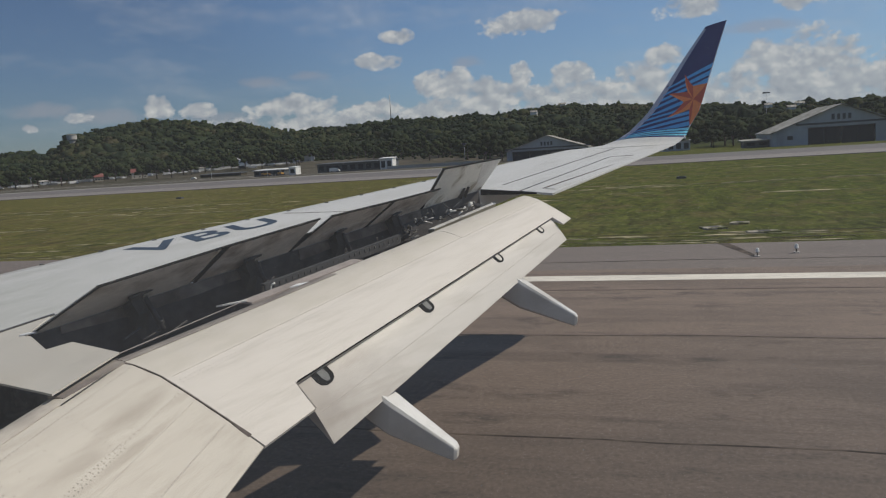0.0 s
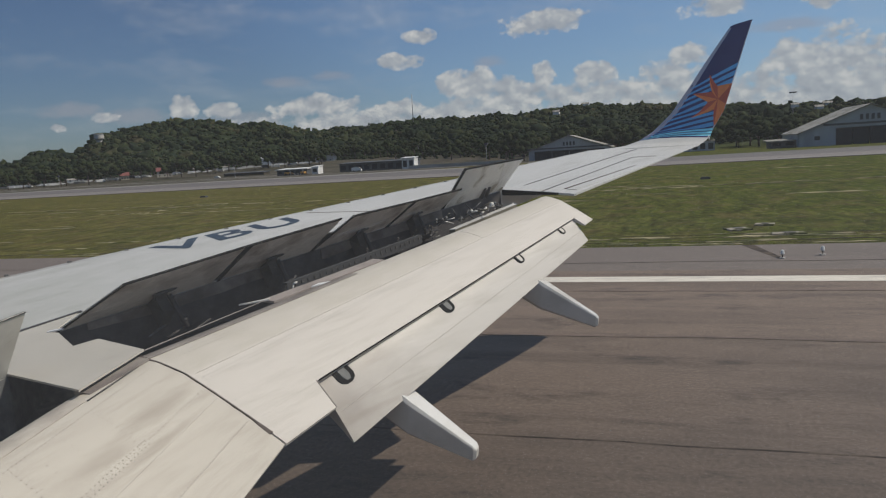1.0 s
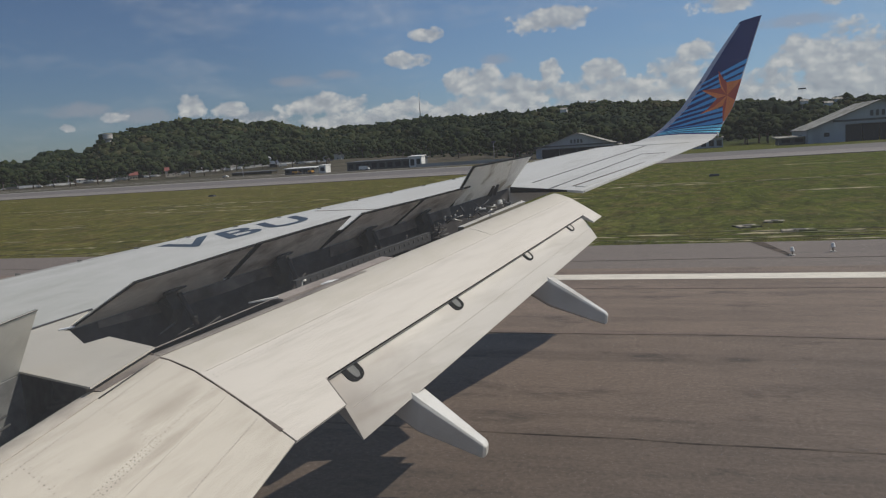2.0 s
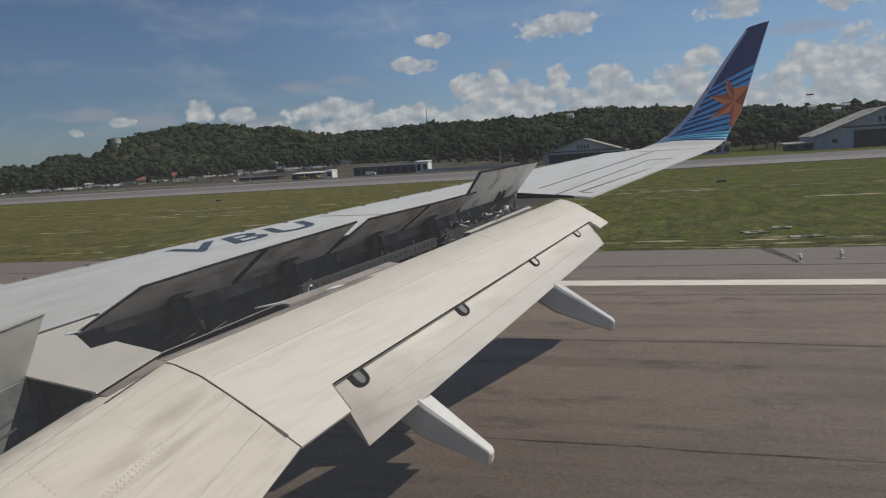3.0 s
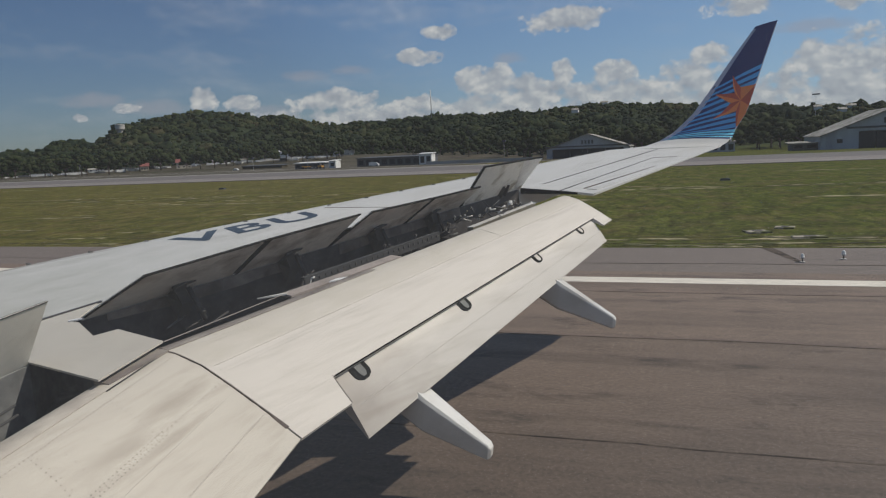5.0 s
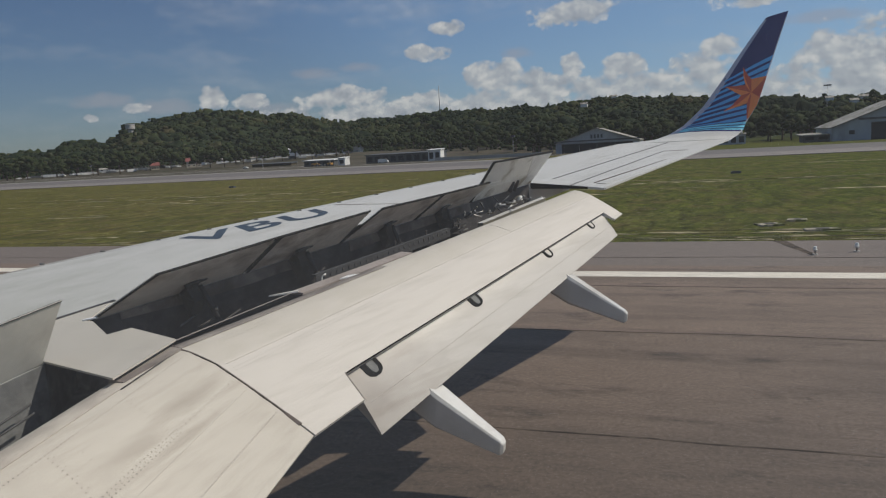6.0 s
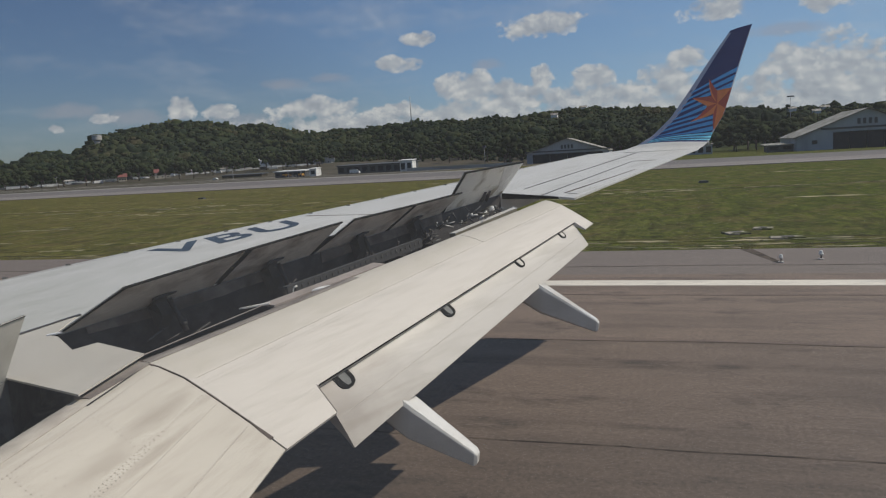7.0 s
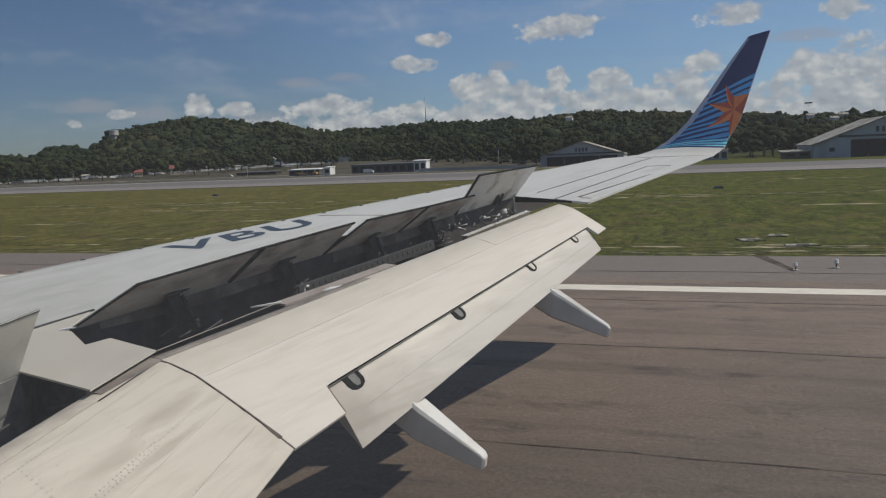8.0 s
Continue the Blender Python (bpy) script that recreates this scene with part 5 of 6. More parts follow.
def low_building(label, x, y, w, d, high, wall, roof, over=0.6, openings=0, turn=0.0):
    b = thing("low_building", label, "building", (x, y, fall(y)))
    b.rotation_euler = (0, 0, radians(turn))
    bm = box(bmesh.new(), -w / 2, 0, 0, w / 2, d, high)
    part("wall", bm, wall, b)
    bm = bmesh.new()
    prism(bm, [(-w / 2 - over, -over, high + 0.25), (w / 2 + over, -over, high + 0.25), (w / 2 + over, d + over, high + 0.7), (-w / 2 - over, d + over, high + 0.7)], (0, 0, -0.35))
    part("roof", bm, roof, b)
    for i in range(openings):
        cx = -w / 2 + (i + 0.5) * w / openings
        bm = box(bmesh.new(), cx - 0.32 * w / openings, -0.05, 0.9, cx + 0.32 * w / openings, 0.05, high * 0.78)
        part("window", bm, M_DARK, b)
    return b


def pitched_house(label, x, y, z, w, d, eave, peak, wall, roof, turn=0.0):
    b = thing("house", label, "house", (x, y, z))
    b.rotation_euler = (0, 0, radians(turn))
    part("wall", box(bmesh.new(), -w / 2, 0, 0, w / 2, d, eave), wall, b)
    for s in (0, 1):
        bm = bmesh.new()
        y0, y1 = (-0.6, d / 2) if s == 0 else (d + 0.6, d / 2)
        prism(bm, [(-w / 2 - 0.6, y0, eave), (w / 2 + 0.6, y0, eave), (w / 2 + 0.6, y1, peak), (-w / 2 - 0.6, y1, peak)], (0, 0, 0.25))
        part("roof", bm, roof, b)
    for i in range(3):
        cx = -w / 2 + (i + 0.5) * w / 3
        part("window", box(bmesh.new(), cx - 0.6, -0.05, 1.0, cx + 0.6, 0.05, 2.2), M_DARK, b)
    return b


hangar("grey gabled hangar with a pale roof and dark doors", -55, 400, 44, 40, 5.0, 12.6, 38, 5.0, turn=2)
hangar("large grey gabled hangar with dark sliding doors beside an annex", 66, 296, 46, 42, 4.6, 13.8, 22, 6.2)
hangar("big open-fronted arched hangar with a pale roof edge", 133, 300, 54, 46, 4.5, 14.2, 48, 12.6, open_through=True, bars=False)
low_building("grey two-storey annex between the two large hangars", 97, 298, 15, 20, 8.2, M_HANGAR, M_ROOF, 0.4, 3)
low_building("low shed with a pale lean-to roof beside the hangar", 38.5, 302, 9, 12, 2.6, M_SHED, M_ROOF, 1.2, 2)
low_building("small grey building at the edge of the apron", 12, 420, 16, 12, 5.2, M_HANGAR, M_ROOF, 0.5, 4)
low_building("long low white terminal building with a flat roof", -206, 366, 19, 10, 3.2, M_SHED, M_WHITE, 0.8, 5)
low_building("low white block at the end of the terminal", -190.5, 364, 4, 6, 3.9, M_WHITE, M_WHITE, 0.3, 1)
low_building("long dark low hangar shed with open bays", -163, 384, 44, 16, 4.6, M_SHED, M_SHED, 0.8, 9)
low_building("small white hut on the roof line of the dark shed", -136, 366, 7, 6, 5.6, M_WHITE, M_WHITE, 0.5, 2)
low_building("long low brown shed with a dark roof under trees", -305, 470, 34, 8, 2.0, M_DIRT, M_SHED, 0.8, 6)
for a, r, w, d, eave, peak, wall, roof, label in ((-38.6, 700, 13, 8, 5.2, 8.4, M_CREAM, M_RED, "cream house with a red tiled roof under trees"), (-41.3, 715, 7, 7, 3.6, 6.6, M_CREAM, M_RED, "small red-roofed house under trees"),
                                                 (-31.6, 800, 20, 8, 6.5, 8.2, M_WHITE, M_WHITE, "pale long house among the trees"), (-29.9, 800, 7, 7, 3.6, 5.2, M_WHITE, M_ROOF, "small pale house among the trees"),
                                                 (-36.3, 770, 12, 6, 2.4, 3.6, M_CREAM, M_ROOF, "low cream house beside parked cars"), (-44.5, 770, 14, 6, 2.2, 3.4, M_WHITE, M_ROOF, "low white house beside parked cars"),
                                                 (-34.6, 765, 16, 5, 2.0, 2.9, M_WHITE, M_ROOF, "low white store beside parked cars")):
    x, y = r * math.sin(radians(a)), r * math.cos(radians(a))
    pitched_house(label, x, y, fall(y), w, d, eave, peak, wall, roof, -a)
pitched_house("long red-roofed building beside the apron", -640, 470, fall(470), 70, 18, 5, 9.5, M_WHITE, M_RED)
for x, y, w in ((-355, 700, 22), (-268, 760, 10), (-160, 1040, 9), (-130, 1130, 10), (165, 980, 9), (185, 1040, 10), (150, 1060, 9)):
    pitched_house("small pale house among the trees on the hill", x, y, hill(x, y) - 0.5, w, 8, 6.5, 9, M_WHITE, M_ROOF)
strip("apron_wall", M_PALE, 345, 345.6, -128, -72, "pale low boundary wall before the woods", "wall", 1.6, 1.8)


def pole(name, label, x, y, z, high, r, arms=0, head=0.0):
    p = thing(name, label, "mast", (x, y, z))
    bm = rod(bmesh.new(), (0, 0, -1), (0, 0, high), r, 8, r * 0.5)
    part("post", bm, M_STEEL, p)
    if head:
        part("lamp_head", box(bmesh.new(), -head, -0.5, high - 0.6, head, 0.5, high + 0.3), M_SHED, p)
    for i in range(arms):
        zz = high * (i + 1) / (arms + 1)
        part("cross_arm", box(bmesh.new(), -0.8, -0.1, zz, 0.8, 0.1, zz + 0.25), M_STEEL, p)
    return p


def at_polar(a, r):
    return r * math.sin(radians(a)), r * math.cos(radians(a))


x, y = at_polar(-19.8, 1140)
pole("radio_mast", "thin lattice radio mast on the wooded ridge", x, y, hill(x, y), 3.8 + math.tan(radians(4.6)) * 1140 - hill(x, y), 0.8, 7)
x, y = at_polar(7.9, 620)
pole("flood_light_mast", "tall flood light mast with a wide head", x, y, hill(x, y), 3.8 + math.tan(radians(2.62)) * 620 - hill(x, y), 0.22, 0, 2.6)
x, y = at_polar(-42.7, 1100)
tower = thing("water_tower", "squat grey concrete water tower on the hill shoulder", "water tower", (x, y, hill(x, y) - 10.0))
ring = lambda r, z: [(r * math.cos(q * math.tau / 20), r * math.sin(q * math.tau / 20), z) for q in range(20)]
part("shaft", loft(bmesh.new(), [ring(3.6, -2), ring(3.4, 12), ring(4.2, 15)]), M_PALE, tower)
part("tank", loft(bmesh.new(), [ring(4.2, 15), ring(6.2, 16.5), ring(6.2, 22.5), ring(5.8, 23)]), M_PALE, tower)
part("rim", loft(bmesh.new(), [ring(6.6, 21.9), ring(6.6, 22.5)]), M_STEEL, tower)
for a, r, hh in ((-14.2, 372, 10.5), (-33.6, 480, 8), (-45.5, 560, 8), (-29.5, 400, 6)):
    x, y = at_polar(a, r)
    pole("street_lamp", "tall slim lamp post beside the apron", x, y, fall(y), hh, 0.16, 0, 0.9)


def parked_car(x, y, colour):
    c = thing("parked_car", "small pale car parked under the trees", "car", (x, y, fall(y)), group="parked cars")
    bm = loft(bmesh.new(), [[(px, -0.85 * k, pz) for px, pz in ((-2.1, 0.35), (-2.1, 0.8), (-1.2, 0.95), (-0.7, 1.45), (0.9, 1.45), (1.5, 0.95), (2.1, 0.85), (2.1, 0.35))] for k in (-1, 1)], smooth=False)
    part("body", bm, colour, c)
    for wx in (-1.3, 1.3):
        for wy in (-0.85, 0.85):
            part("wheel", rod(bmesh.new(), (wx, wy - 0.1, 0.33), (wx, wy + 0.1, 0.33), 0.33, 12), M_RUBBER, c)
    return c


def parked_van(a, r, long, high, colour, turn):
    x, y = at_polar(a, r)
    v = thing("parked_van", "pale van parked before the trees" if colour is M_WHITE else "dark van parked before the trees", "van", (x, y, fall(y)), group="parked vans")
    v.rotation_euler = (0, 0, radians(turn))
    part("body", loft(bmesh.new(), [[(px, 1.0 * k, pz) for px, pz in ((-long / 2, 0.4), (-long / 2, high), (long / 2 - 1.2, high), (long / 2 - 0.5, high * 0.62), (long / 2, high * 0.55), (long / 2, 0.4))] for k in (-1, 1)], smooth=False), colour, v)
    part("windscreen", prism(bmesh.new(), [(long / 2 - 1.16, -0.85, high * 0.96), (long / 2 - 0.5, -0.85, high * 0.65), (long / 2 - 0.5, 0.85, high * 0.65), (long / 2 - 1.16, 0.85, high * 0.96)], (0.03, 0, 0.02)), M_DARK, v)
    for wx in (-long * 0.3, long * 0.3):
        for wy in (-0.95, 0.95):
            part("wheel", rod(bmesh.new(), (wx, wy - 0.12, 0.4), (wx, wy + 0.12, 0.4), 0.4, 12), M_RUBBER, v)
    return v


rng = random.Random(17)
for i in range(16):
    parked_van(lerp(-49, -27.5, i / 15) + rng.uniform(-0.5, 0.5), rng.uniform(700, 738), rng.uniform(4.5, 9), rng.uniform(1.9, 3.0), M_WHITE if i % 3 else M_SHED, rng.uniform(0, 60))
parked_van(-24.4, 402, 5.5, 2.3, M_WHITE, 8)
M_YELLOW = surface("loader_yellow_paint", (0.50, 0.25, 0.035), 0.6, dirt=(0.22, 0.13, 0.05), grain=(3, 0.15), wear=(0.8, 0.45, 0.65))


def loader(a, r, turn):
    """A small wheeled loader: body, cab with dark glass, lift arm and bucket."""
    x, y = at_polar(a, r)
    v = thing("wheeled_loader", "dusty yellow wheeled loader beside the low white building", "loader", (x, y, fall(y)), group="yellow loaders")
    v.rotation_euler = (0, 0, radians(turn))
    part("body", box(bmesh.new(), -2.4, -0.9, 0.7, 0.6, 0.9, 1.8), M_YELLOW, v)
    part("cab", loft(bmesh.new(), [[(px, py * 0.75, pz) for px, pz in ((-0.8, 1.8), (-0.7, 3.0), (0.5, 3.0), (0.7, 1.8))] for py in (-1, 1)], smooth=False), M_DARK, v, "dark glazed cab")
    part("lift_arm", rod(bmesh.new(), (0.4, 0, 1.7), (2.6, 0, 0.9), 0.16), M_YELLOW, v)
    part("bucket", loft(bmesh.new(), [[(2.4, py, 0.2), (2.5, py, 1.1), (2.9, py, 0.9), (3.4, py, 0.2)] for py in (-1.1, 1.1)], smooth=False), M_SHED, v, "dark worn bucket")
    for wx in (-1.7, 0.9):
        for wy in (-0.95, 0.95):
            part("wheel", rod(bmesh.new(), (wx, wy - 0.22, 0.65), (wx, wy + 0.22, 0.65), 0.65, 14), M_RUBBER, v)
    return v


loader(-29.6, 408, 20)
loader(-28.6, 400, 160)
first_car = parked_car(-300, 430, M_WHITE)
rng = random.Random(11)
for i in range(44):
    a = lerp(-50, -27.5, i / 43) + rng.uniform(-0.15, 0.15)
    x, y = at_polar(a, 735 + rng.uniform(-12, 12))
    copy_thing(first_car, pose(x, y, fall(y), 0, 0, rng.uniform(20, 60)))
for i in range(11):
    x, y = at_polar(lerp(-48, -28.5, i / 10), 752)
    w = thing("boundary_wall", "low pale boundary wall under the trees", "wall", (x, y, fall(y)), group="boundary walls")
    w.rotation_euler = (0, 0, radians(38 + rng.uniform(-4, 4)))
    part("wall_panel", box(bmesh.new(), -9, 0, -0.3, 9, 0.3, rng.uniform(1.3, 2.2)), M_WHITE, w)
    part("coping", box(bmesh.new(), -9.1, -0.1, 2.2, 9.1, 0.4, 2.35) if i % 3 == 0 else box(bmesh.new(), -9.1, -0.1, 2.0, 9.1, 0.4, 2.1), M_PALE, w)

# ------------------------------------------------------------------ things beside the runway
M_LENS = surface("pale_lamp_glass", (0.75, 0.74, 0.70), 0.25)


def edge_light(x, y, s):
    e = thing("runway_edge_light", "white runway edge light on a short dark stem", "runway light", (x, y, -0.004), group="runway edge lights")
    part("base_plate", rod(bmesh.new(), (0, 0, 0), (0, 0, 0.03), 0.16 * s, 14), M_PALE, e)
    part("stem", rod(bmesh.new(), (0, 0, 0.03), (0, 0, 0.26 * s), 0.035 * s, 10), M_RUBBER, e)
    part("collar", rod(bmesh.new(), (0, 0, 0.24 * s), (0, 0, 0.29 * s), 0.09 * s, 12), M_STEEL, e)
    prof = ((0.12, 0.29), (0.125, 0.33), (0.10, 0.36), (0.10, 0.45), (0.075, 0.50), (0.03, 0.52))
    part("lamp_dome", loft(bmesh.new(), [[(r * s * math.cos(q * math.tau / 14), r * s * math.sin(q * math.tau / 14), z * s) for q in range(14)] for r, z in prof]), M_LENS, e)
    return e


edge_light(3.01, 25.1, 0.5)
edge_light(4.19, 25.65, 0.54)
# dark tapering mark on the shoulder, drain slabs in the grass
bm = prism(bmesh.new(), [(2.86, 25.15, 0.0), (3.06, 25.1, 0.0), (2.5, 28.05, 0.0), (2.1, 28.05, 0.0)], (0, 0, -0.003))
tagged(part("cable_trench", bm, M_CRACK), "dark tapering mark across the shoulder", "patch", kind="structure")


M_SLAB = surface("worn_overgrown_concrete", (0.34, 0.30, 0.24), 0.9, dirt=(0.075, 0.080, 0.028), grain=(5, 0.25), wear=(2.2, 0.44, 0.56), spec=0.1)


def slab(x, y, w, d, turn):
    s = thing("drain_slab", "pale concrete drain cover slab in the grass", "drain cover", (x, y, -0.13), group="drain slabs")
    s.rotation_euler = (0, 0, radians(turn))
    bm = box(bmesh.new(), -w / 2, -d / 2, 0, w / 2, d / 2, 0.13)
    bmesh.ops.bevel(bm, geom=list(bm.edges), offset=0.02, segments=2, affect="EDGES")
    part("frame", bm, M_SLAB, s)
    part("lid", box(bmesh.new(), -w * 0.16, -d * 0.2, 0.13, w * 0.2, d * 0.22, 0.15), M_TAXI_DARK, s, "dark lid")
    return s


slab(2.35, 32.9, 0.9, 0.8, 20)
slab(3.5, 34.3, 0.75, 0.7, -12)
slab(4.0, 31.2, 1.2, 0.55, 4)


def ground_marker(x, y, w):
    """A low dark concrete plinth in the grass with a plate on it."""
    g = thing("ground_marker", "low dark weathered marker plinth in the grass", "marker", (x, y, -0.1), group="grass markers")
    bm = box(bmesh.new(), -w / 2, -0.3, 0, w / 2, 0.3, 0.2)
    bmesh.ops.bevel(bm, geom=list(bm.edges), offset=0.03, segments=2, affect="EDGES")
    part("plinth", bm, M_SHED, g)
    part("cover_plate", box(bmesh.new(), -w * 0.4, -0.22, 0.2, w * 0.4, 0.22, 0.24), M_DARK, g)
    return g


ground_marker(2.5, 70.5, 0.85)
ground_marker(-57.9, 81.0, 0.8)


DRY_STREAKS = ((-58.0, 62.1, 4.0, 0.38), (-52.0, 62.9, 3.5, 0.45), (-47.5, 63.5, 2.5, 0.35), (-64.0, 61.6, 4.0, 0.2), (-40.0, 35.4, 1.5, 0.16), (-4.0, 64.5, 2.5, 0.22), (-4.0, 29.6, 1.0, 0.12), (-1.6, 29.2, 0.9, 0.10), (2.4, 29.5, 0.8, 0.1), (-1.0, 62.2, 3.0, 0.3), (4.5, 61.8, 3.0, 0.26), (9.0, 61.5, 2.4, 0.2), (16.0, 63.0, 3.0, 0.2), (-71.0, 65.8, 4.0, 0.35), (-66.0, 66.6, 3.5, 0.3), (2.6, 31.4, 1.4, 0.12), (5.2, 31.0, 1.6, 0.14))


def dry_patches():
    """Flattened, sun-bleached grass along the shoulder and in long bands across the field."""
    rng = random.Random(3)
    bm = bmesh.new()
    for i in range(70):
        if i < 34:
            x, y, w, d = rng.uniform(-45, 30), 28.8 + rng.random() ** 2 * 2.6, rng.uniform(0.25, 1.2), rng.uniform(0.06, 0.2)
        else:
            x, y, w, d = rng.uniform(-130, 20), rng.choice((44, 52, 56, 57, 84, 96)) + rng.uniform(-1.5, 1.5), rng.uniform(0.8, 4.5), rng.uniform(0.12, 0.4)
        ring = []
        for q in range(18):
            a = q * math.tau / 18
            k = 1 + 0.9 * noise.noise(Vector((math.cos(a) * 2 + i, math.sin(a) * 2, i)))
            ring.append((x + w * k * math.cos(a), y + d * k * math.sin(a), -0.045))
        prism(bm, ring, (0, 0, -0.03))
    for x, y, w, d in DRY_STREAKS:
        for k in range(5):
            cx, cy = x + rng.uniform(-w, w), y + rng.uniform(-0.25, 0.25)
            prism(bm, [(cx + w * 0.35 * (1 + 0.7 * noise.noise(Vector((q * 1.7, cx, k)))) * math.cos(q * math.tau / 16), cy + d * 0.7 * (1 + noise.noise(Vector((q * 2.1, cy, k + 9)))) * math.sin(q * math.tau / 16), -0.04) for q in range(16)], (0, 0, -0.03))
    return tagged(part("dry_grass", bm, M_DRY), "bleached dry grass patches on the airfield", "dry grass", kind="stuff")


dry_patches()
M_STRAW = surface("bleached_straw", (0.44, 0.37, 0.23), 0.95, dirt=(0.075, 0.080, 0.018), grain=(2.5, 0.3), stretch=(0.6, 0.6, 1), wear=(1.1, 0.40, 0.56), spec=0.05)
for y, w, x0, x1 in ((60.3, 0.5, -7.5, 2.5), (61.6, 0.36, 1, 9), (62.3, 0.22, 6, 20), (65.4, 0.5, -57, -44), (63.9, 0.42, -46, -38), (56.4, 0.34, -53, -46), (58.6, 0.4, -47, -38), (63.4, 0.3, -40, -24), (30.6, 0.12, -6, 12), (34.0, 0.3, -31, -27), (31.4, 0.2, -33, -29)):
    strip("worn_track", M_STRAW, y, y + w, x0, x1, "pale worn track through the grass", "track", -0.04, 0.03, wobble=0.3)


def tufts(name, label, count, x0, x1, y0, y1, h0, h1, material, power=1.0, seed=1):
    """Blades in small bunches, thicker near the shoulder."""
    rng = np.random.default_rng(seed)
    n = count
    px, py = rng.uniform(x0, x1, n), y0 + (y1 - y0) * rng.random(n) ** power
    turn, hh = rng.uniform(0, np.pi, n), rng.uniform(h0, h1, n)
    verts, faces = np.zeros((n, 6, 3)), []
    for b in range(2):
        a = turn + b * 1.6
        w = hh * 0.9
        verts[:, 3 * b] = np.stack([px - np.cos(a) * w, py - np.sin(a) * w, np.full(n, -0.07)], 1)
        verts[:, 3 * b + 1] = np.stack([px + np.cos(a) * w, py + np.sin(a) * w, np.full(n, -0.07)], 1)
        verts[:, 3 * b + 2] = np.stack([px + rng.uniform(-.5, .5, n) * hh, py + rng.uniform(-.5, .5, n) * hh, hh - 0.06], 1)
    idx = np.arange(n * 6).reshape(-1, 3)
    me = bpy.data.meshes.new(name)
    me.from_pydata(verts.reshape(-1, 3).tolist(), [], idx.tolist())
    me.materials.append(material)
    return tagged(part(name, me, material), label, "grass", kind="stuff")


M_BLADE = surface("grass_blades", (0.19, 0.19, 0.045), 0.85, dirt=(0.30, 0.24, 0.09), grain=(3, 0.2), wear=(0.25, 0.42, 0.62), spec=0.1, island=0.22)
tufts("grass_fringe", "ragged grass fringe along the runway shoulder", 11000, -60, 40, 28.02, 29.6, 0.012, 0.035, M_BLADE, 1.3)

# ------------------------------------------------------------------ woods
def leaf_material(name, tones, grain, patch):
    """Foliage: a tone for each leaf mass, broad drifts over the hill, fine leaf grain, light let through."""
    mat = bpy.data.materials.new(name)
    mat.use_nodes = True
    n = Nodes(mat.node_tree)
    co = n.add("ShaderNodeTexCoord").outputs["Object"]
    pick = n.add("ShaderNodeNewGeometry").outputs["Random Per Island"]
    drift = n.noise(co, patch, 5.0, 0.6)
    fine = n.noise(co, grain, 5.0, 0.7)
    stand = n.noise(co, patch * 3.5, 4.0, 0.55)
    which = n.math("ADD", n.math("MULTIPLY", pick, 0.5), n.math("MULTIPLY_ADD", drift, 1.7, n.math("MULTIPLY_ADD", stand, 1.1, -1.14)), clamp=True)
    col = n.ramp(which, *((k / (len(tones) - 1), t) for k, t in enumerate(tones)))
    col = n.mix(1.0, col, n.ramp(fine, (0.28, 0.70), (0.72, 1.30)), "MULTIPLY")
    b = n.add("ShaderNodeBsdfPrincipled", **{"Base Color": col, "Roughness": 0.8, "Specular IOR Level": 0.12})
    h = n.add("ShaderNodeBump", Strength=1.0, Distance=1.5, Height=fine)
    n.put(b.inputs["Normal"], h.outputs[0])
    thin = n.add("ShaderNodeBsdfTranslucent", Color=n.mix(1.0, col, (1.1, 1.25, 0.7), "MULTIPLY"))
    m = n.add("ShaderNodeMixShader", Fac=0.52)
    n.t.links.new(b.outputs[0], m.inputs[1])
    n.t.links.new(thin.outputs[0], m.inputs[2])
    o = n.add("ShaderNodeOutputMaterial")
    n.t.links.new(m.outputs[0], o.inputs[0])
    return mat


M_WOODS = leaf_material("woodland_leaves", ((0.019, 0.034, 0.021), (0.027, 0.045, 0.024), (0.042, 0.062, 0.028), (0.070, 0.088, 0.036), (0.118, 0.108, 0.056)), 0.5, 0.009)
M_LEAF = leaf_material("tree_leaves", ((0.038, 0.058, 0.026), (0.050, 0.074, 0.028), (0.070, 0.092, 0.034), (0.092, 0.096, 0.042)), 0.9, 0.05)
M_BARK = surface("bark", (0.13, 0.10, 0.075), 0.9, dirt=(0.07, 0.055, 0.045), grain=(6, 0.25))


def unit_clump(seed, level=2):
    """A lumpy, uneven leaf mass, flatter below."""
    bm = bmesh.new()
    bmesh.ops.create_icosphere(bm, subdivisions=level, radius=1.0)
    for v in bm.verts:
        k = 1 + 0.8 * noise.noise(v.co * 1.3 + Vector((seed * 7.1, 0, 0))) + 0.55 * noise.noise(v.co * 3.0 + Vector((0, seed * 5.3, 0))) + 0.3 * noise.noise(v.co * 6.5 + Vector((0, 0, seed * 3.7)))
        v.co *= k
        v.co.z *= 1.0 if v.co.z > 0 else 0.7
    co = np.array([v.co for v in bm.verts])
    fa = np.array([[v.index for v in f.verts] for f in bm.faces])
    bm.free()
    return co, fa


CLUMPS = [unit_clump(s, 3) for s in range(14)]
TUFTS = [unit_clump(s, 2) for s in range(14, 28)]


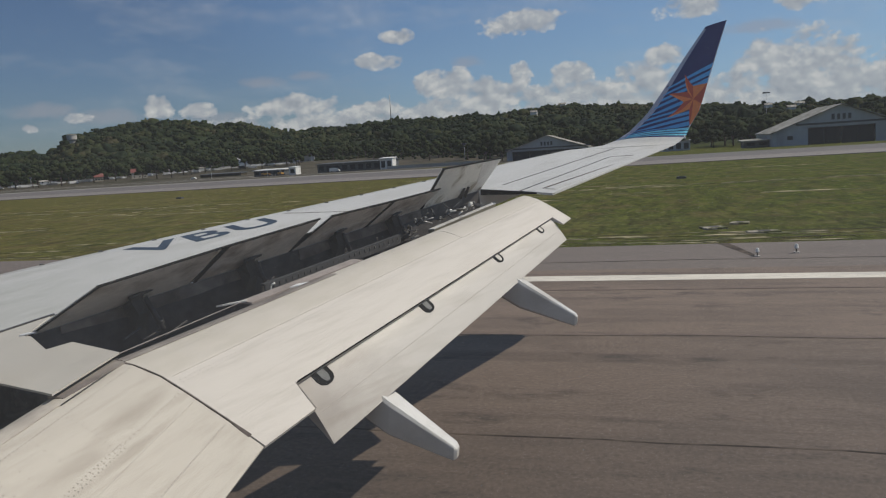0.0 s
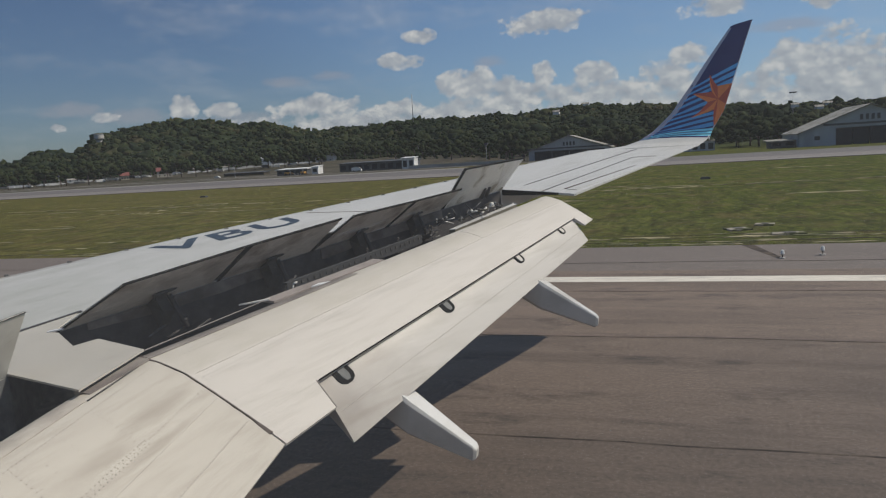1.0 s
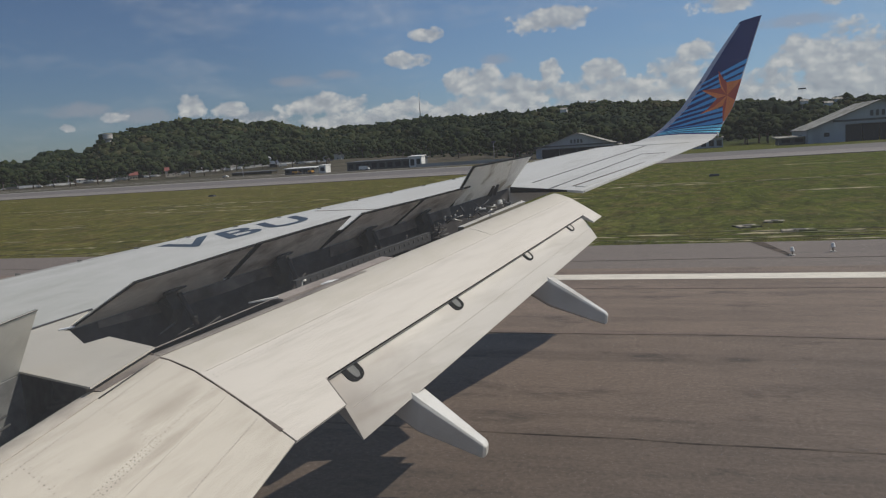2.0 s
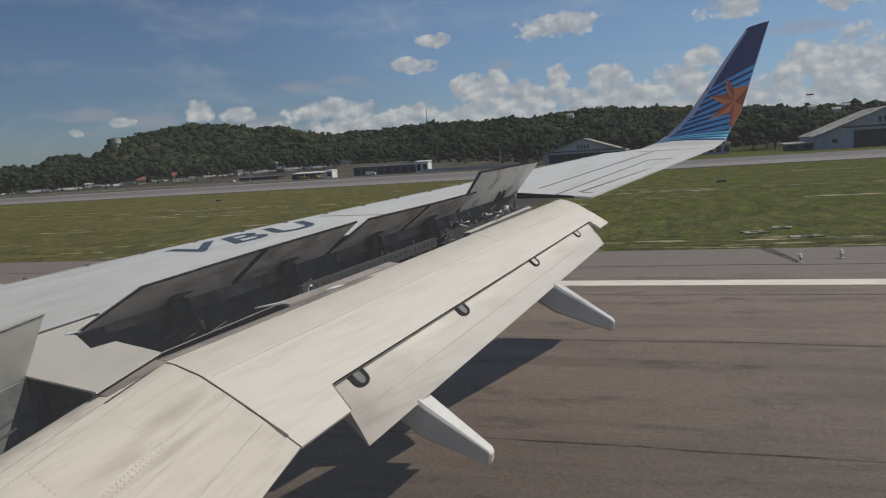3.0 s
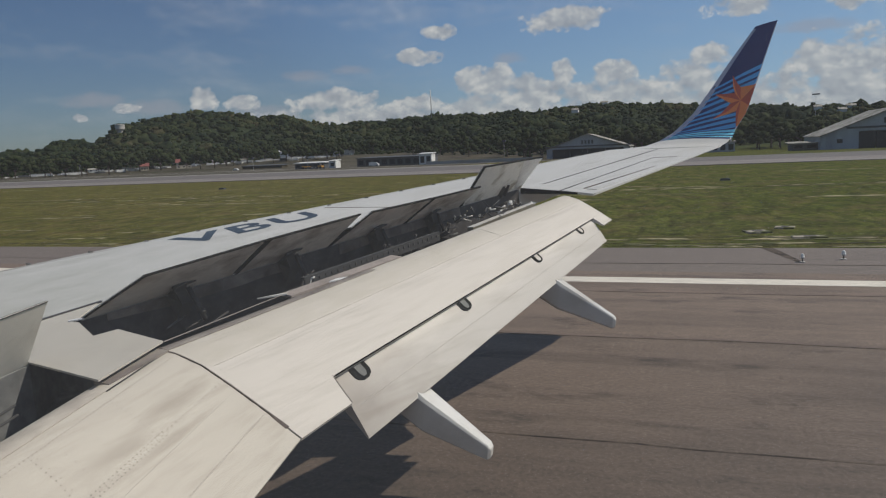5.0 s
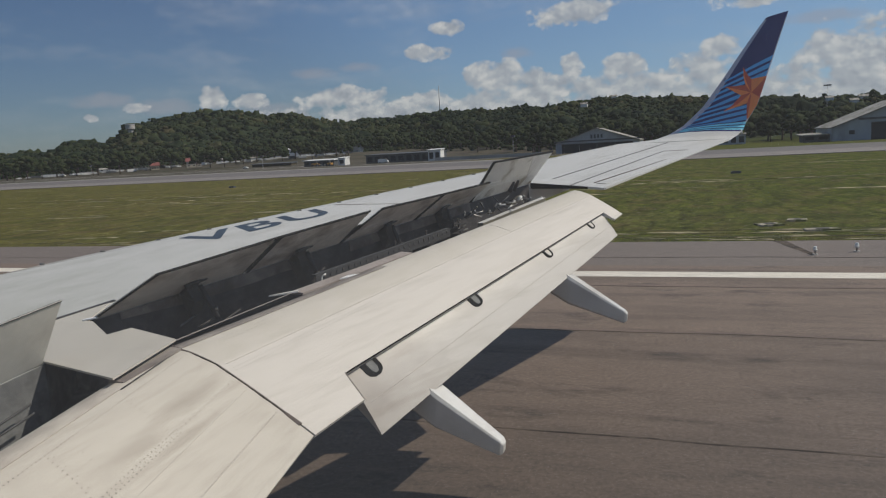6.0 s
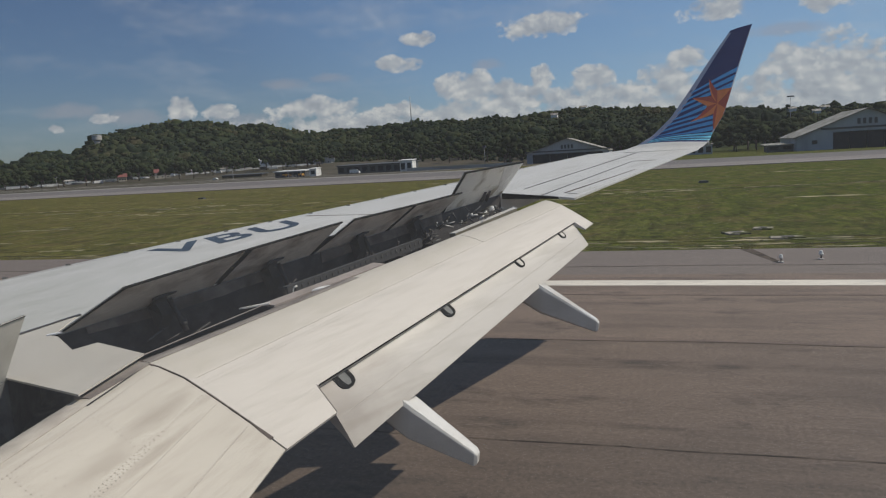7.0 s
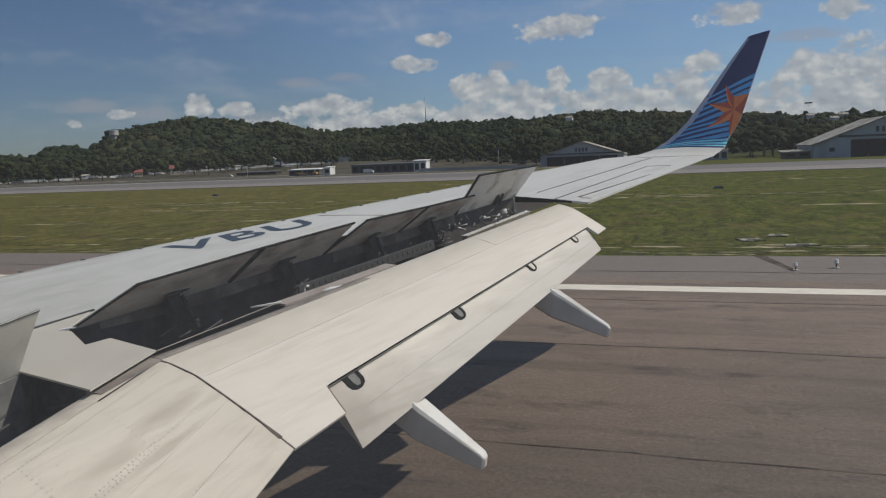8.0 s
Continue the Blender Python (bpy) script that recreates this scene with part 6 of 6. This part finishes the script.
def clump_mesh(name, places, material):
    """One mesh of many leaf masses: places are (x, y, z, radius, height factor, turn)."""
    vs, fs, base = [], [], 0
    for i, (x, y, z, r, hf, turn, *coarse) in enumerate(places):
        fine = not coarse
        co, fa = CLUMPS[i % len(CLUMPS)] if fine and r > 1.7 else TUFTS[i % len(TUFTS)]
        c, s = math.cos(turn), math.sin(turn)
        vs.append(np.stack([x + r * (co[:, 0] * c - co[:, 1] * s), y + r * (co[:, 0] * s + co[:, 1] * c), z + r * hf * co[:, 2]], 1))
        fs.append(fa + base)
        base += len(co)
    me = bpy.data.meshes.new(name)
    me.from_pydata(np.concatenate(vs).tolist(), [], np.concatenate(fs).tolist())
    me.polygons.foreach_set("use_smooth", [True] * len(me.polygons))
    me.materials.append(material)
    return me


def woods():
    """Closed canopy: crowns of very different sizes, broken by smaller leaf masses and a few that stand above the rest."""
    rng = random.Random(21)
    places = []
    while len(places) < 15000:
        a = rng.uniform(-60, 26)
        r = lerp(foot(a), HILL_TOP + 30, rng.random() ** 0.8)
        x, y = at_polar(a, r)
        size = min(8.5, max(1.5, rng.lognormvariate(1.05, 0.56))) * (1.0 + 0.35 * noise.noise(Vector((x * 0.02, y * 0.02, 9.0))))
        z = hill(x, y) + 3.0 * noise.noise(Vector((x * 0.022, y * 0.022, 5.0)))
        tall = 3.5 if rng.random() < 0.05 else 0.0
        coarse = () if len(places) % 3 == 0 and r < 1120 else (1,)
        places.append((x, y, z + 2.4 - 0.55 * size + rng.uniform(-1.8, 1.8) + tall, size, rng.uniform(0.5, 1.15), rng.uniform(0, 6.28), *coarse))
    for i in range(1800):
        a = lerp(-54, 16, rng.random())
        x, y = at_polar(a, foot(a) - rng.uniform(-30, 60 if a < -24 else 130) * rng.random())
        places.append((x, y, hill(x, y) + rng.uniform(0.2, 1.6), rng.uniform(0.9, 2.2), rng.uniform(0.7, 1.1), rng.uniform(0, 6.28), 1))
    ob = part("woods", clump_mesh("woods", places, M_WOODS), M_WOODS)
    return tagged(ob, "dense dark green tropical woods on the hills", "woods", kind="stuff")


woods()


def tree(seed, high, wide):
    """A broadleaf tree: tapered trunk, limbs, and an uneven crown of leaf masses."""
    rng = random.Random(seed)
    t = thing("tree", "broad dark green tree at the foot of the hill", "tree", (0, 0, 0), group="trees at the foot of the hill")
    trunk = rod(bmesh.new(), (0, 0, -0.5), (rng.uniform(-.4, .4), 0, high * 0.45), 0.035 * high, 8, 0.02 * high)
    part("trunk", trunk, M_BARK, t)
    places = []
    for i in range(6):
        a = i * 1.05 + rng.uniform(-.3, .3)
        end = Vector((math.cos(a) * wide * 0.33, math.sin(a) * wide * 0.33, high * rng.uniform(0.5, 0.75)))
        part("limb", rod(bmesh.new(), (0, 0, high * rng.uniform(0.25, 0.42)), end, 0.014 * high, 6, 0.006 * high), M_BARK, t)
    for i in range(30):
        a, k = rng.uniform(0, 6.28), rng.random() ** 0.5
        h = lerp(0.42, 0.97 - 0.35 * k * k, rng.random())
        places.append((math.cos(a) * wide * 0.48 * k, math.sin(a) * wide * 0.48 * k, high * h, rng.uniform(0.09, 0.17) * wide, rng.uniform(0.7, 1.0), a, 1))
    part("crown", clump_mesh("crown", places, M_LEAF), M_LEAF, t)
    return t


FRONT = 34
KINDS = [tree(s, hh, ww) for s, hh, ww in ((1, 13, 13), (2, 16, 14), (3, 11, 12), (4, 18, 16))]
rng = random.Random(8)
spots = []
for i in range(120):
    a = lerp(-54, 15, (i + rng.random() * 0.8) / 120)
    r = foot(a) - rng.uniform(-10, 70 if a < -24 else 170)
    spots.append((a, r))
for i in range(FRONT):
    spots.append((lerp(-52, -26.5, (i + rng.random()) / FRONT), rng.uniform(640, 745)))
for k, (a, r) in enumerate(spots):
    x, y = at_polar(a, r)
    m = pose(x, y, hill(x, y), 0, 0, rng.uniform(0, 360))
    if k < len(KINDS):
        KINDS[k].matrix_world = m
    else:
        copy_thing(KINDS[k % len(KINDS)], m)
# taller trees in loose groups that stand nearer, behind the hangars
for k in range(46):
    a = lerp(-13, 17, (k + rng.random()) / 46)
    if noise.noise(Vector((a * 0.45, 3.0, 1.0))) < -0.12:
        continue
    x, y = at_polar(a, rng.uniform(415, 500))
    copy_thing(KINDS[k % len(KINDS)], pose(x, y, hill(x, y), 0, 0, rng.uniform(0, 360)) @ Matrix.Scale(rng.uniform(0.85, 1.2), 4))
